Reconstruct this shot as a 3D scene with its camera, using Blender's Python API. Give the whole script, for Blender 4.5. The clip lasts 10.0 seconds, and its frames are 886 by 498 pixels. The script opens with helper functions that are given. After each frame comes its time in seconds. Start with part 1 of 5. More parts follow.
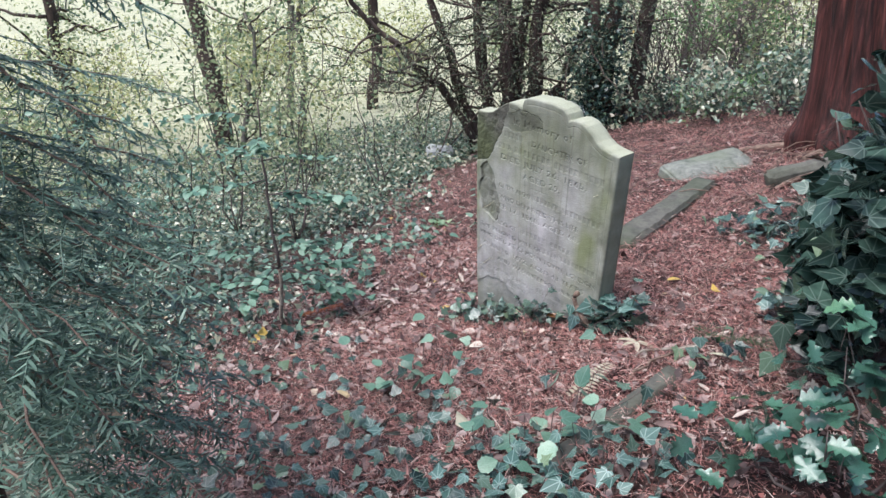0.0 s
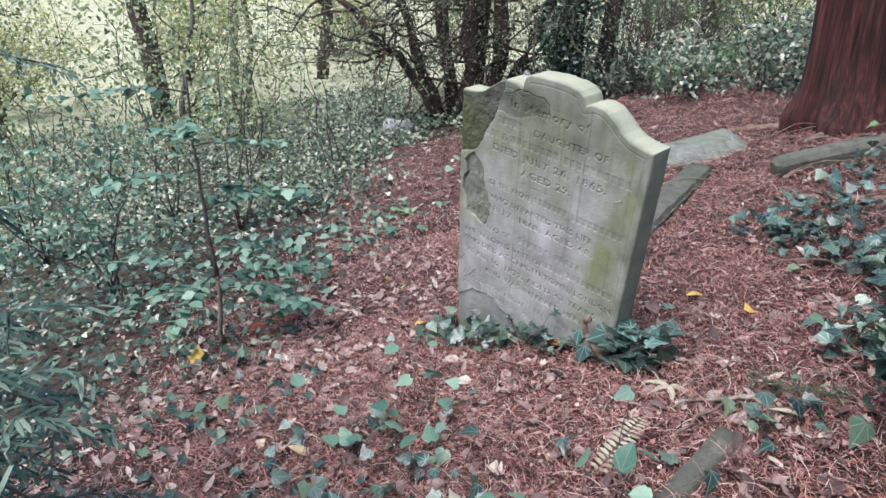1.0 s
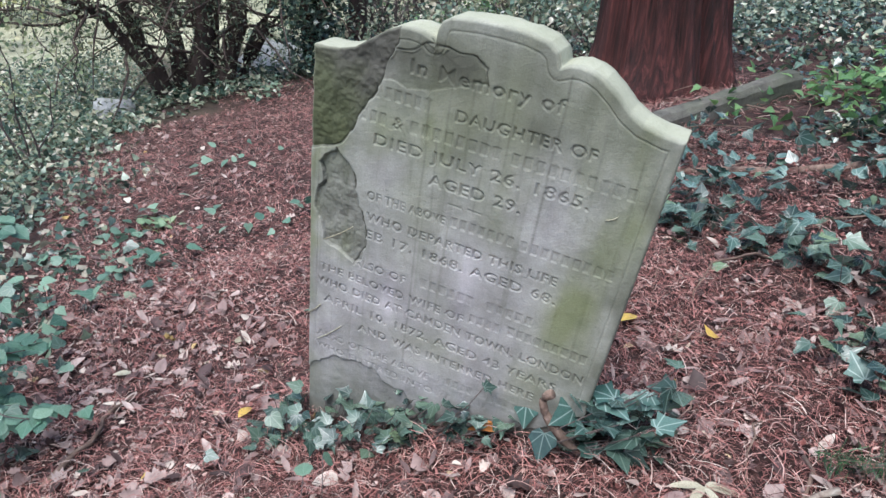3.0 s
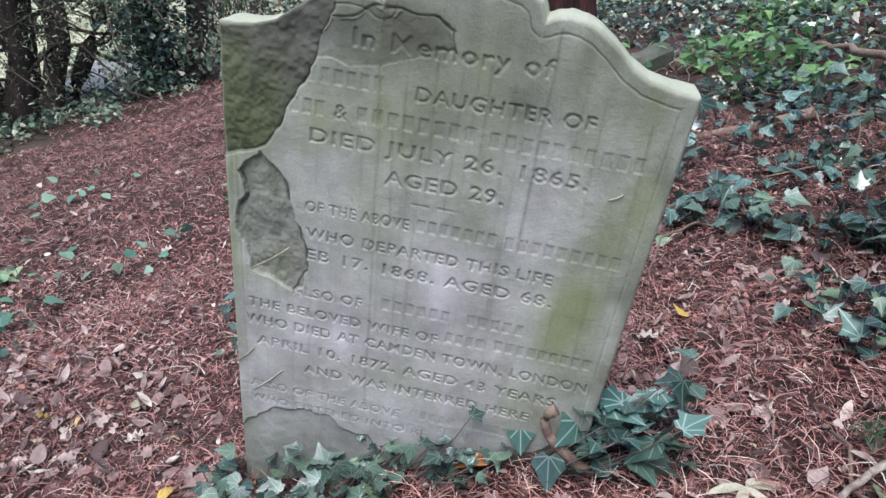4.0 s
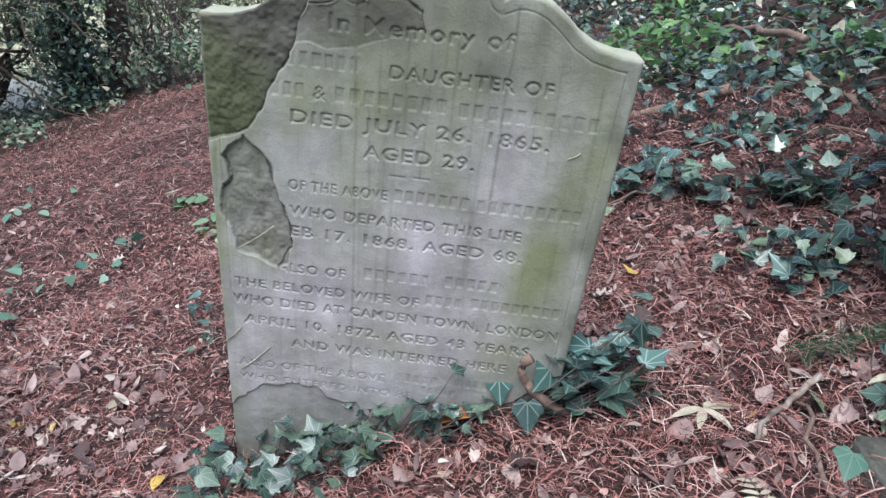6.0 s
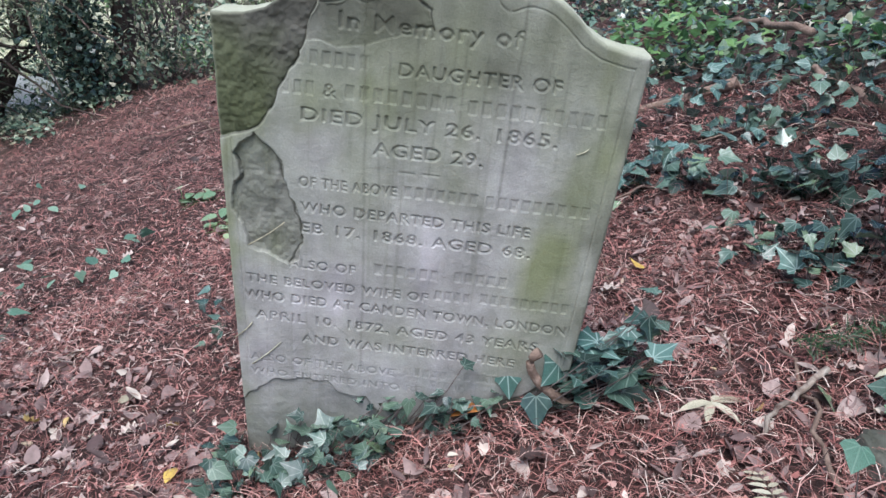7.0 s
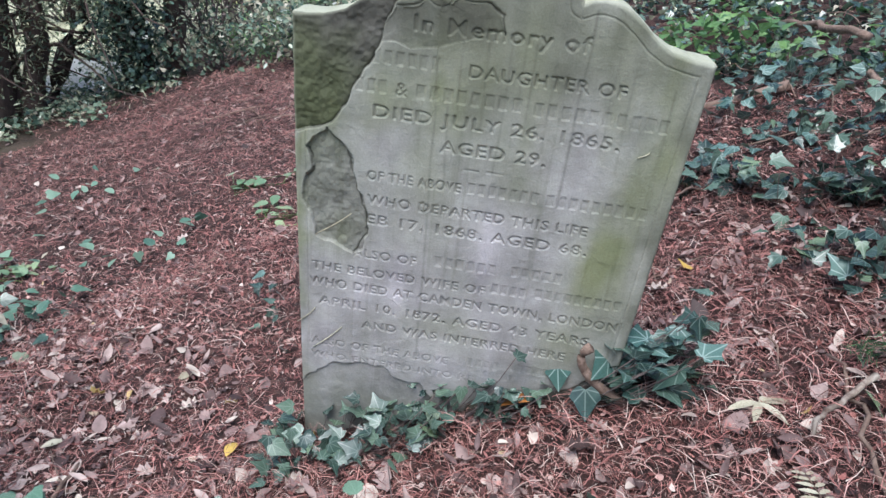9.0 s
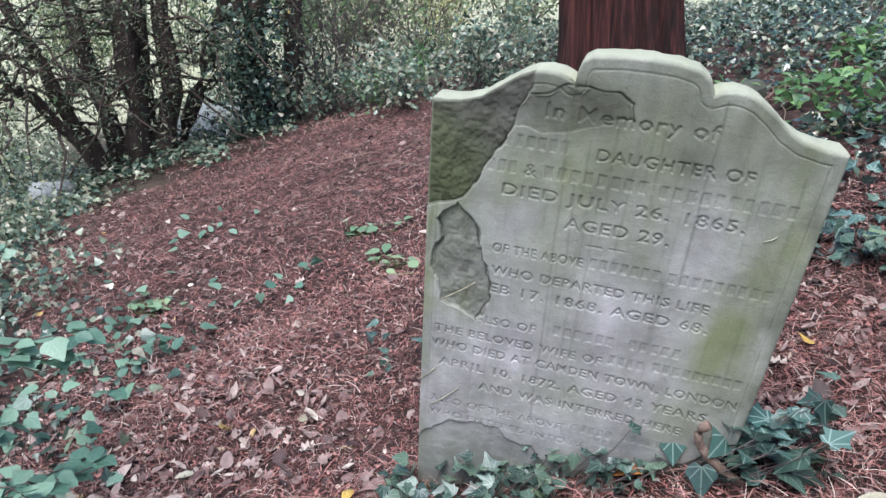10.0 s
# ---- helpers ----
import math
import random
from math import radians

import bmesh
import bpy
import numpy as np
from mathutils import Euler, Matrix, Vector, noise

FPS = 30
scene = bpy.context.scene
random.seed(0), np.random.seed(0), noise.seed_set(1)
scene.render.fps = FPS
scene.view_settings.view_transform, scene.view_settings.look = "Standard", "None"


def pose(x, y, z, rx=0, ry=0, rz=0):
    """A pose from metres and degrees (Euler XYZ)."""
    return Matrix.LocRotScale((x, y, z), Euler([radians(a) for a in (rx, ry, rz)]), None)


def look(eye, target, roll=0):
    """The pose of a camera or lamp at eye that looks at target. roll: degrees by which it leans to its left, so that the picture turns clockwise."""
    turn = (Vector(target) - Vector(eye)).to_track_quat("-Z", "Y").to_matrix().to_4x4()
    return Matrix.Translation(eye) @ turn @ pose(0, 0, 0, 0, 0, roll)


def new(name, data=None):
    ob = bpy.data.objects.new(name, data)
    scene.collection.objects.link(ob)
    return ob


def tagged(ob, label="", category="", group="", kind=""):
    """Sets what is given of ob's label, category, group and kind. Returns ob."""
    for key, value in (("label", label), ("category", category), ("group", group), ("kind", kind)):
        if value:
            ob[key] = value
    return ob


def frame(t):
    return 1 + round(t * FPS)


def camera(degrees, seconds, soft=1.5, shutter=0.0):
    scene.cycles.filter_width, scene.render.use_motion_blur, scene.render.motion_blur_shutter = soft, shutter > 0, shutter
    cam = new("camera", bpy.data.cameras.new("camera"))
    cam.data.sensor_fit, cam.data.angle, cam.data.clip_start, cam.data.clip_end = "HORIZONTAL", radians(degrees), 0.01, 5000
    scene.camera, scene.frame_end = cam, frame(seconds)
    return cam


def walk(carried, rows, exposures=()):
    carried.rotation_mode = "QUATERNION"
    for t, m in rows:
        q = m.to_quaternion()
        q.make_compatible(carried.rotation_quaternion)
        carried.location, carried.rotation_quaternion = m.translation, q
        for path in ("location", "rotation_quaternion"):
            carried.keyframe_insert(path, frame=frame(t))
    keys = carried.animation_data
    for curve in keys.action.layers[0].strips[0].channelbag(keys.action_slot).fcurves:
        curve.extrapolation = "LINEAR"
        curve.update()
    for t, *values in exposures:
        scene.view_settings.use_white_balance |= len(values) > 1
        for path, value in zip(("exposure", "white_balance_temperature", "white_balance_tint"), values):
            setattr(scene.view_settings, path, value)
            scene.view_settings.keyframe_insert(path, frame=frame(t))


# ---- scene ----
cam = camera(65.5, 10.0)
PATH = [
    (0, (0.058, 0.004, 1.594), (0.033, 1.869, 0.871), -0.0),
    (0.5, (0.043, 0.274, 1.563), (0.017, 2.115, 0.782), -0.4),
    (1, (-0.043, 0.611, 1.518), (0.073, 2.44, 0.719), 1.5),
    (1.5, (-0.106, 0.883, 1.444), (0.156, 2.699, 0.648), 1.8),
    (2, (-0.131, 1.19, 1.36), (0.281, 2.965, 0.536), 1.9),
    (2.5, (-0.185, 1.382, 1.342), (0.422, 3.072, 0.461), 3.2),
    (2.6, (-0.2, 1.428, 1.335), (0.448, 3.101, 0.453), 3.1),
    (2.7, (-0.224, 1.472, 1.328), (0.477, 3.133, 0.463), 3.7),
    (3.8, (-0.274, 1.901, 1.189), (0.862, 3.349, 0.406), 3.4),
    (4, (-0.293, 1.918, 1.179), (0.893, 3.325, 0.394), 2.5),
    (4.5, (-0.372, 1.898, 1.159), (0.927, 3.211, 0.392), 2.1),
    (5, (-0.428, 1.877, 1.157), (0.919, 3.154, 0.412), 1.8),
    (5.5, (-0.436, 1.877, 1.145), (0.905, 3.155, 0.391), 1.2),
    (7, (-0.449, 1.876, 1.156), (0.864, 3.166, 0.374), 0.3),
    (7.5, (-0.466, 1.883, 1.156), (0.847, 3.173, 0.374), 0.7),
    (8, (-0.483, 1.884, 1.166), (0.805, 3.192, 0.372), 0.6),
    (8.5, (-0.502, 1.886, 1.176), (0.761, 3.216, 0.378), 0.7),
    (9, (-0.527, 1.882, 1.183), (0.715, 3.226, 0.377), 1.2),
    (9.3, (-0.561, 1.889, 1.201), (0.653, 3.254, 0.388), 1.2),
    (9.5, (-0.578, 1.888, 1.21), (0.602, 3.29, 0.41), 1.1),
    (10, (-0.604, 1.895, 1.276), (0.455, 3.435, 0.563), 0.2),
]
walk(cam, [(t, look(eye, target, roll)) for t, eye, target, roll in PATH], [(0, 0.6, 6150, 10), (1.5, 0.58, 6100, 10), (4, 0.55, 5950, 9), (9.3, 0.55, 5950, 9), (10, 0.6, 5950, 9)])

# ---------------------------------------------------------------- light
SUN_EL, SUN_AZ = 64.0, 238.0
world = bpy.data.worlds.new("overcast_sky")
scene.world = world
world.use_nodes = True
wn = world.node_tree
sky = wn.nodes.new("ShaderNodeTexSky")
sky.sky_type = "NISHITA"
sky.sun_disc = False
sky.sun_elevation = radians(SUN_EL)
sky.sun_rotation = radians(SUN_AZ)
sky.air_density, sky.dust_density, sky.ozone_density = 1.0, 2.0, 1.0
wn.nodes["Background"].inputs["Strength"].default_value = 0.125
wn.links.new(sky.outputs[0], wn.nodes["Background"].inputs["Color"])

sun = new("sun", bpy.data.lights.new("sun", "SUN"))
sun.data.energy, sun.data.angle, sun.data.color = 3.5, radians(40), (1.0, 0.97, 0.92)
sun_dir = Vector((math.sin(radians(SUN_AZ)) * math.cos(radians(SUN_EL)), math.cos(radians(SUN_AZ)) * math.cos(radians(SUN_EL)), math.sin(radians(SUN_EL))))
sun.matrix_world = look(sun_dir * 30, (0, 0, 0))


# ---------------------------------------------------------------- materials
def material(name):
    m = bpy.data.materials.new(name)
    m.use_nodes = True
    return m, m.node_tree.nodes, m.node_tree.links, m.node_tree.nodes["Principled BSDF"]


def node(nodes, kind, **values):
    n = nodes.new(kind)
    for key, value in values.items():
        n.inputs[key.replace("_", " ")].default_value = value
    return n


def ramp(nodes, stops):
    n = nodes.new("ShaderNodeValToRGB")
    e = n.color_ramp.elements
    while len(e) < len(stops):
        e.new(0.5)
    for el, (p, c) in zip(e, stops):
        el.position, el.color = p, (*c, 1)
    return n


def mapped(nodes, links, scale, source="Object"):
    tc, mp = nodes.new("ShaderNodeTexCoord"), nodes.new("ShaderNodeMapping")
    mp.inputs["Scale"].default_value = scale
    links.new(tc.outputs[source], mp.inputs["Vector"])
    return mp.outputs[0]


def mix(nodes, links, fac, a, b, mode="MIX"):
    n = nodes.new("ShaderNodeMix")
    n.data_type, n.blend_type = "RGBA", mode
    for socket, value in ((n.inputs[0], fac), (n.inputs[6], a), (n.inputs[7], b)):
        if isinstance(value, (int, float)):
            socket.default_value = value
        elif isinstance(value, tuple):
            socket.default_value = (*value, 1)
        else:
            links.new(value, socket)
    return n.outputs[2]


def math_node(nodes, links, op, a, b=0.0):
    n = nodes.new("ShaderNodeMath")
    n.operation = op
    for socket, value in ((n.inputs[0], a), (n.inputs[1], b)):
        if isinstance(value, (int, float)):
            socket.default_value = value
        else:
            links.new(value, socket)
    return n.outputs[0]


def bump(nodes, links, bsdf, height, strength, distance):
    b = nodes.new("ShaderNodeBump")
    b.inputs["Strength"].default_value, b.inputs["Distance"].default_value = strength, distance
    links.new(height, b.inputs["Height"])
    links.new(b.outputs[0], bsdf.inputs["Normal"])


def piece_random(nodes, links):
    """One number for each loose piece, whether it is an island of a joined mesh or an object of its own."""
    g, o = nodes.new("ShaderNodeNewGeometry"), nodes.new("ShaderNodeObjectInfo")
    return math_node(nodes, links, "FRACT", math_node(nodes, links, "ADD", g.outputs["Random Per Island"], o.outputs["Random"]))


def foliage(name, stops, rough=0.45, veins=0.0, vein_colour=(0.45, 0.55, 0.48), translucent=0.25, gloss=0.5):
    m, nodes, links, bsdf = material(name)
    r = piece_random(nodes, links)
    colour = ramp(nodes, stops)
    links.new(r, colour.inputs[0])
    noise_n = node(nodes, "ShaderNodeTexNoise", Scale=35.0, Detail=3.0)
    links.new(mapped(nodes, links, (1, 1, 1)), noise_n.inputs["Vector"])
    shade = ramp(nodes, [(0.3, (0.62, 0.62, 0.62)), (0.7, (1.15, 1.15, 1.15))])
    links.new(noise_n.outputs[0], shade.inputs[0])
    col = mix(nodes, links, 1.0, colour.outputs[0], shade.outputs[0], "MULTIPLY")
    if veins:
        uv = nodes.new("ShaderNodeTexCoord")
        sep = nodes.new("ShaderNodeSeparateXYZ")
        links.new(uv.outputs["UV"], sep.inputs[0])
        x, y = math_node(nodes, links, "SUBTRACT", sep.outputs[0], 0.5), math_node(nodes, links, "ADD", sep.outputs[1], 0.02)
        angle = math_node(nodes, links, "ARCTAN2", x, y)
        away = math_node(nodes, links, "PINGPONG", angle, 0.34)
        rad = math_node(nodes, links, "SQRT", math_node(nodes, links, "ADD", math_node(nodes, links, "MULTIPLY", x, x), math_node(nodes, links, "MULTIPLY", y, y)))
        dist = math_node(nodes, links, "MULTIPLY", away, rad)
        mr = nodes.new("ShaderNodeMapRange")
        mr.inputs["From Min"].default_value, mr.inputs["From Max"].default_value = 0.006, 0.03
        mr.inputs["To Min"].default_value, mr.inputs["To Max"].default_value = veins, 0.0
        links.new(dist, mr.inputs["Value"])
        col = mix(nodes, links, mr.outputs[0], col, vein_colour)
    links.new(col, bsdf.inputs["Base Color"])
    bsdf.inputs["Roughness"].default_value = rough
    bsdf.inputs["Specular IOR Level"].default_value = gloss
    bump(nodes, links, bsdf, noise_n.outputs[0], 0.25, 0.004)
    if translucent:
        t = nodes.new("ShaderNodeBsdfTranslucent")
        links.new(col, t.inputs["Color"])
        ms = nodes.new("ShaderNodeMixShader")
        ms.inputs[0].default_value = translucent
        links.new(bsdf.outputs[0], ms.inputs[1])
        links.new(t.outputs[0], ms.inputs[2])
        links.new(ms.outputs[0], nodes["Material Output"].inputs[0])
    return m


def bark(name, stops, scale=(18, 18, 2.2), strength=0.9, rough=0.9):
    m, nodes, links, bsdf = material(name)
    v = mapped(nodes, links, scale)
    a = node(nodes, "ShaderNodeTexNoise", Scale=1.0, Detail=8.0, Roughness=0.7, Distortion=0.6)
    b = node(nodes, "ShaderNodeTexNoise", Scale=2.5, Detail=3.0)
    links.new(v, a.inputs["Vector"])
    links.new(mapped(nodes, links, (1, 1, 1)), b.inputs["Vector"])
    c = ramp(nodes, stops)
    links.new(a.outputs[0], c.inputs[0])
    shade = ramp(nodes, [(0.3, (0.6, 0.6, 0.6)), (0.7, (1.2, 1.2, 1.2))])
    links.new(b.outputs[0], shade.inputs[0])
    links.new(mix(nodes, links, 1.0, c.outputs[0], shade.outputs[0], "MULTIPLY"), bsdf.inputs["Base Color"])
    bsdf.inputs["Roughness"].default_value = rough
    bump(nodes, links, bsdf, a.outputs[0], strength, 0.02)
    return m


def ground_material():
    m, nodes, links, bsdf = material("woodland_litter")
    fibre = node(nodes, "ShaderNodeTexNoise", Scale=1.0, Detail=6.0, Roughness=0.7, Distortion=2.5)
    links.new(mapped(nodes, links, (55, 90, 60)), fibre.inputs["Vector"])
    chips = node(nodes, "ShaderNodeTexVoronoi", Scale=42.0)
    links.new(mapped(nodes, links, (1, 1, 1)), chips.inputs["Vector"])
    big = node(nodes, "ShaderNodeTexNoise", Scale=2.2, Detail=5.0, Roughness=0.6)
    links.new(mapped(nodes, links, (1, 1, 1)), big.inputs["Vector"])
    # near litter goes almost black: shade between the needles put into its colour
    red = ramp(nodes, [(0.34, (0.006, 0.003, 0.003)), (0.52, (0.035, 0.014, 0.012)), (0.74, (0.16, 0.062, 0.052))])
    links.new(fibre.outputs[0], red.inputs[0])
    sep = nodes.new("ShaderNodeSeparateColor")
    links.new(chips.outputs["Color"], sep.inputs[0])
    chip = ramp(nodes, [(0.0, (0.012, 0.006, 0.005)), (0.55, (0.05, 0.02, 0.017)), (0.85, (0.13, 0.06, 0.05)), (1.0, (0.24, 0.15, 0.125))])
    links.new(sep.outputs[0], chip.inputs[0])
    near = mix(nodes, links, 0.45, red.outputs[0], chip.outputs[0])
    soil = ramp(nodes, [(0.3, (0.025, 0.02, 0.014)), (0.55, (0.09, 0.075, 0.05)), (0.8, (0.2, 0.17, 0.12))])
    links.new(fibre.outputs[0], soil.inputs[0])
    # needle carpet of the big redwood: it thins out downhill and far off
    tc = nodes.new("ShaderNodeTexCoord")
    dist = nodes.new("ShaderNodeVectorMath")
    dist.operation = "DISTANCE"
    links.new(tc.outputs["Object"], dist.inputs[0])
    dist.inputs[1].default_value = (2.6, 4.6, 0.2)
    edge = math_node(nodes, links, "ADD", dist.outputs["Value"], math_node(nodes, links, "MULTIPLY", big.outputs[0], 2.6))
    far = nodes.new("ShaderNodeMapRange")
    far.inputs["From Min"].default_value, far.inputs["From Max"].default_value = 5.2, 6.4
    links.new(edge, far.inputs["Value"])
    col = mix(nodes, links, far.outputs[0], near, soil.outputs[0])
    # open meadow beyond the trees, its sunlight put into a raised colour
    meadow = ramp(nodes, [(0.3, (0.34, 0.34, 0.21)), (0.7, (0.68, 0.66, 0.47))])
    links.new(fibre.outputs[0], meadow.inputs[0])
    beyond = nodes.new("ShaderNodeMapRange")
    beyond.inputs["From Min"].default_value, beyond.inputs["From Max"].default_value = 9.2, 11.5
    links.new(edge, beyond.inputs["Value"])
    col = mix(nodes, links, beyond.outputs[0], col, meadow.outputs[0])
    shade = ramp(nodes, [(0.3, (0.6, 0.6, 0.6)), (0.7, (1.15, 1.15, 1.15))])
    links.new(big.outputs[0], shade.inputs[0])
    links.new(mix(nodes, links, 1.0, col, shade.outputs[0], "MULTIPLY"), bsdf.inputs["Base Color"])
    bsdf.inputs["Roughness"].default_value = 0.92
    h = math_node(nodes, links, "ADD", fibre.outputs[0], chips.outputs["Distance"])
    bump(nodes, links, bsdf, h, 0.9, 0.012)
    return m


def headstone_material():
    m, nodes, links, bsdf = material("weathered_sandstone")
    fine = node(nodes, "ShaderNodeTexNoise", Scale=220.0, Detail=4.0, Roughness=0.7)
    mid = node(nodes, "ShaderNodeTexNoise", Scale=9.0, Detail=6.0, Roughness=0.65)
    big = node(nodes, "ShaderNodeTexNoise", Scale=3.2, Detail=4.0)
    run = node(nodes, "ShaderNodeTexNoise", Scale=1.0, Detail=3.0)
    for n, s in ((fine, (1, 1, 1)), (mid, (1, 1, 1)), (big, (1, 0.8, 1)), (run, (60, 1.6, 60))):
        links.new(mapped(nodes, links, s), n.inputs["Vector"])

    def channels(name):
        at, sep = nodes.new("ShaderNodeAttribute"), nodes.new("ShaderNodeSeparateColor")
        at.attribute_name = name
        links.new(at.outputs["Color"], sep.inputs[0])
        return sep.outputs
    wear_shade, stain = channels("wear_shade"), channels("stain")
    base = ramp(nodes, [(0.3, (0.175, 0.178, 0.148)), (0.5, (0.272, 0.274, 0.24)), (0.7, (0.38, 0.378, 0.34))])
    bare = ramp(nodes, [(0.3, (0.29, 0.27, 0.285)), (0.5, (0.405, 0.378, 0.395)), (0.72, (0.55, 0.52, 0.54))])
    links.new(mid.outputs[0], base.inputs[0])
    links.new(mid.outputs[0], bare.inputs[0])
    col = mix(nodes, links, stain[2], base.outputs[0], bare.outputs[0])
    green = mix(nodes, links, mid.outputs[0], (0.115, 0.135, 0.055), (0.265, 0.28, 0.16))
    col = mix(nodes, links, stain[0], col, green)
    grime = mix(nodes, links, mid.outputs[0], (0.05, 0.052, 0.036), (0.17, 0.172, 0.125))
    col = mix(nodes, links, stain[1], col, grime)
    drip = ramp(nodes, [(0.58, (1, 1, 1)), (0.74, (0.5, 0.52, 0.42))])
    links.new(run.outputs[0], drip.inputs[0])
    col = mix(nodes, links, 0.35, col, mix(nodes, links, 1.0, col, drip.outputs[0], "MULTIPLY"))
    # older, darker stone shows in the broken places, with moss
    rough_stone = mix(nodes, links, mid.outputs[0], (0.012, 0.012, 0.009), (0.1, 0.093, 0.078))
    moss = ramp(nodes, [(0.46, (0, 0, 0)), (0.6, (1, 1, 1))])
    links.new(big.outputs[0], moss.inputs[0])
    rough_stone = mix(nodes, links, math_node(nodes, links, "MULTIPLY", moss.outputs[0], 0.65), rough_stone, (0.06, 0.076, 0.02))
    col = mix(nodes, links, wear_shade[0], col, rough_stone)
    col = mix(nodes, links, wear_shade[1], col, mix(nodes, links, mid.outputs[0], (0.24, 0.255, 0.17), (0.5, 0.5, 0.39)))
    col = mix(nodes, links, wear_shade[2], col, (0.065, 0.063, 0.05))
    grain = ramp(nodes, [(0.3, (0.87, 0.87, 0.87)), (0.7, (1.08, 1.08, 1.08))])
    links.new(fine.outputs[0], grain.inputs[0])
    links.new(mix(nodes, links, 1.0, col, grain.outputs[0], "MULTIPLY"), bsdf.inputs["Base Color"])
    bsdf.inputs["Roughness"].default_value = 0.86
    bump(nodes, links, bsdf, math_node(nodes, links, "ADD", fine.outputs[0], math_node(nodes, links, "MULTIPLY", mid.outputs[0], 2.0)), 0.4, 0.003)
    return m


def stone_material(name, dark, light, green):
    m, nodes, links, bsdf = material(name)
    v = mapped(nodes, links, (1, 1, 1))
    a = node(nodes, "ShaderNodeTexNoise", Scale=14.0, Detail=8.0, Roughness=0.7)
    b = node(nodes, "ShaderNodeTexNoise", Scale=3.5, Detail=4.0)
    f = node(nodes, "ShaderNodeTexNoise", Scale=90.0, Detail=3.0)
    for n in (a, b, f):
        links.new(v, n.inputs["Vector"])
    c = ramp(nodes, [(0.3, dark), (0.7, light)])
    links.new(a.outputs[0], c.inputs[0])
    g = ramp(nodes, [(0.42, (0, 0, 0)), (0.62, (1, 1, 1))])
    links.new(b.outputs[0], g.inputs[0])
    links.new(mix(nodes, links, math_node(nodes, links, "MULTIPLY", g.outputs[0], 0.6), c.outputs[0], green), bsdf.inputs["Base Color"])
    bsdf.inputs["Roughness"].default_value = 0.9
    bump(nodes, links, bsdf, math_node(nodes, links, "ADD", a.outputs[0], f.outputs[0]), 0.6, 0.006)
    return m


M_GROUND = ground_material()
M_HEAD = headstone_material()
M_KERB = stone_material("mossy_kerb_stone", (0.045, 0.044, 0.038), (0.16, 0.15, 0.13), (0.06, 0.075, 0.045))
M_SLAB = stone_material("lichened_ledger_stone", (0.08, 0.085, 0.075), (0.27, 0.275, 0.25), (0.14, 0.16, 0.11))
M_PALE = stone_material("pale_stone", (0.36, 0.36, 0.37), (0.55, 0.55, 0.56), (0.3, 0.32, 0.27))
M_RED_BARK = bark("redwood_bark", [(0.34, (0.008, 0.003, 0.003)), (0.5, (0.05, 0.013, 0.012)), (0.72, (0.18, 0.052, 0.045))], (30, 30, 1.3), 1.0)
M_YEW_BARK = bark("yew_bark", [(0.3, (0.024, 0.016, 0.014)), (0.55, (0.08, 0.053, 0.045)), (0.8, (0.17, 0.12, 0.1))], (20, 20, 4))
M_GREY_BARK = bark("grey_bark", [(0.3, (0.06, 0.055, 0.048)), (0.55, (0.16, 0.145, 0.125)), (0.8, (0.3, 0.28, 0.25))], (20, 20, 4))
M_TWIG = bark("dry_wood", [(0.3, (0.1, 0.062, 0.048)), (0.55, (0.24, 0.165, 0.13)), (0.8, (0.42, 0.32, 0.27))], (40, 40, 40), 0.5)
M_PEEL = bark("peeling_birch_bark", [(0.38, (0.09, 0.05, 0.038)), (0.52, (0.3, 0.24, 0.2)), (0.75, (0.56, 0.52, 0.46))], (25, 25, 25), 0.5)
M_STEM = bark("shrub_stem", [(0.3, (0.05, 0.038, 0.036)), (0.6, (0.13, 0.1, 0.095)), (0.8, (0.22, 0.18, 0.17))], (30, 30, 30), 0.4)
M_NEEDLE = foliage("fallen_needles", [(0.0, (0.022, 0.012, 0.011)), (0.22, (0.12, 0.045, 0.04)), (0.5, (0.36, 0.138, 0.12)), (0.75, (0.49, 0.24, 0.21)), (0.91, (0.58, 0.4, 0.35)), (1.0, (0.7, 0.6, 0.53))], 0.62, translucent=0)
M_DEAD = foliage("dead_leaves", [(0.0, (0.045, 0.027, 0.026)), (0.3, (0.14, 0.085, 0.082)), (0.62, (0.33, 0.23, 0.215)), (0.88, (0.5, 0.395, 0.36)), (0.985, (0.64, 0.56, 0.48)), (1.0, (0.6, 0.42, 0.12))], 0.65, translucent=0.1)
M_IVY = foliage("ivy_leaves", [(0.0, (0.014, 0.031, 0.027)), (0.35, (0.04, 0.076, 0.064)), (0.65, (0.085, 0.14, 0.11)), (0.92, (0.13, 0.2, 0.14)), (1.0, (0.2, 0.28, 0.16))], 0.2, veins=0.22, translucent=0.12, gloss=0.85)
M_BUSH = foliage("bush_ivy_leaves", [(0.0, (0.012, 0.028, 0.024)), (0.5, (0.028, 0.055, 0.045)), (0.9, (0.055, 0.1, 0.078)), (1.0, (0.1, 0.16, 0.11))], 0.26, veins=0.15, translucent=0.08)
M_IVY_PALE = foliage("pale_veined_ivy", [(0.0, (0.045, 0.105, 0.088)), (0.5, (0.075, 0.15, 0.13)), (1.0, (0.115, 0.2, 0.175))], 0.34, veins=0.65, vein_colour=(0.38, 0.48, 0.45), translucent=0.1)
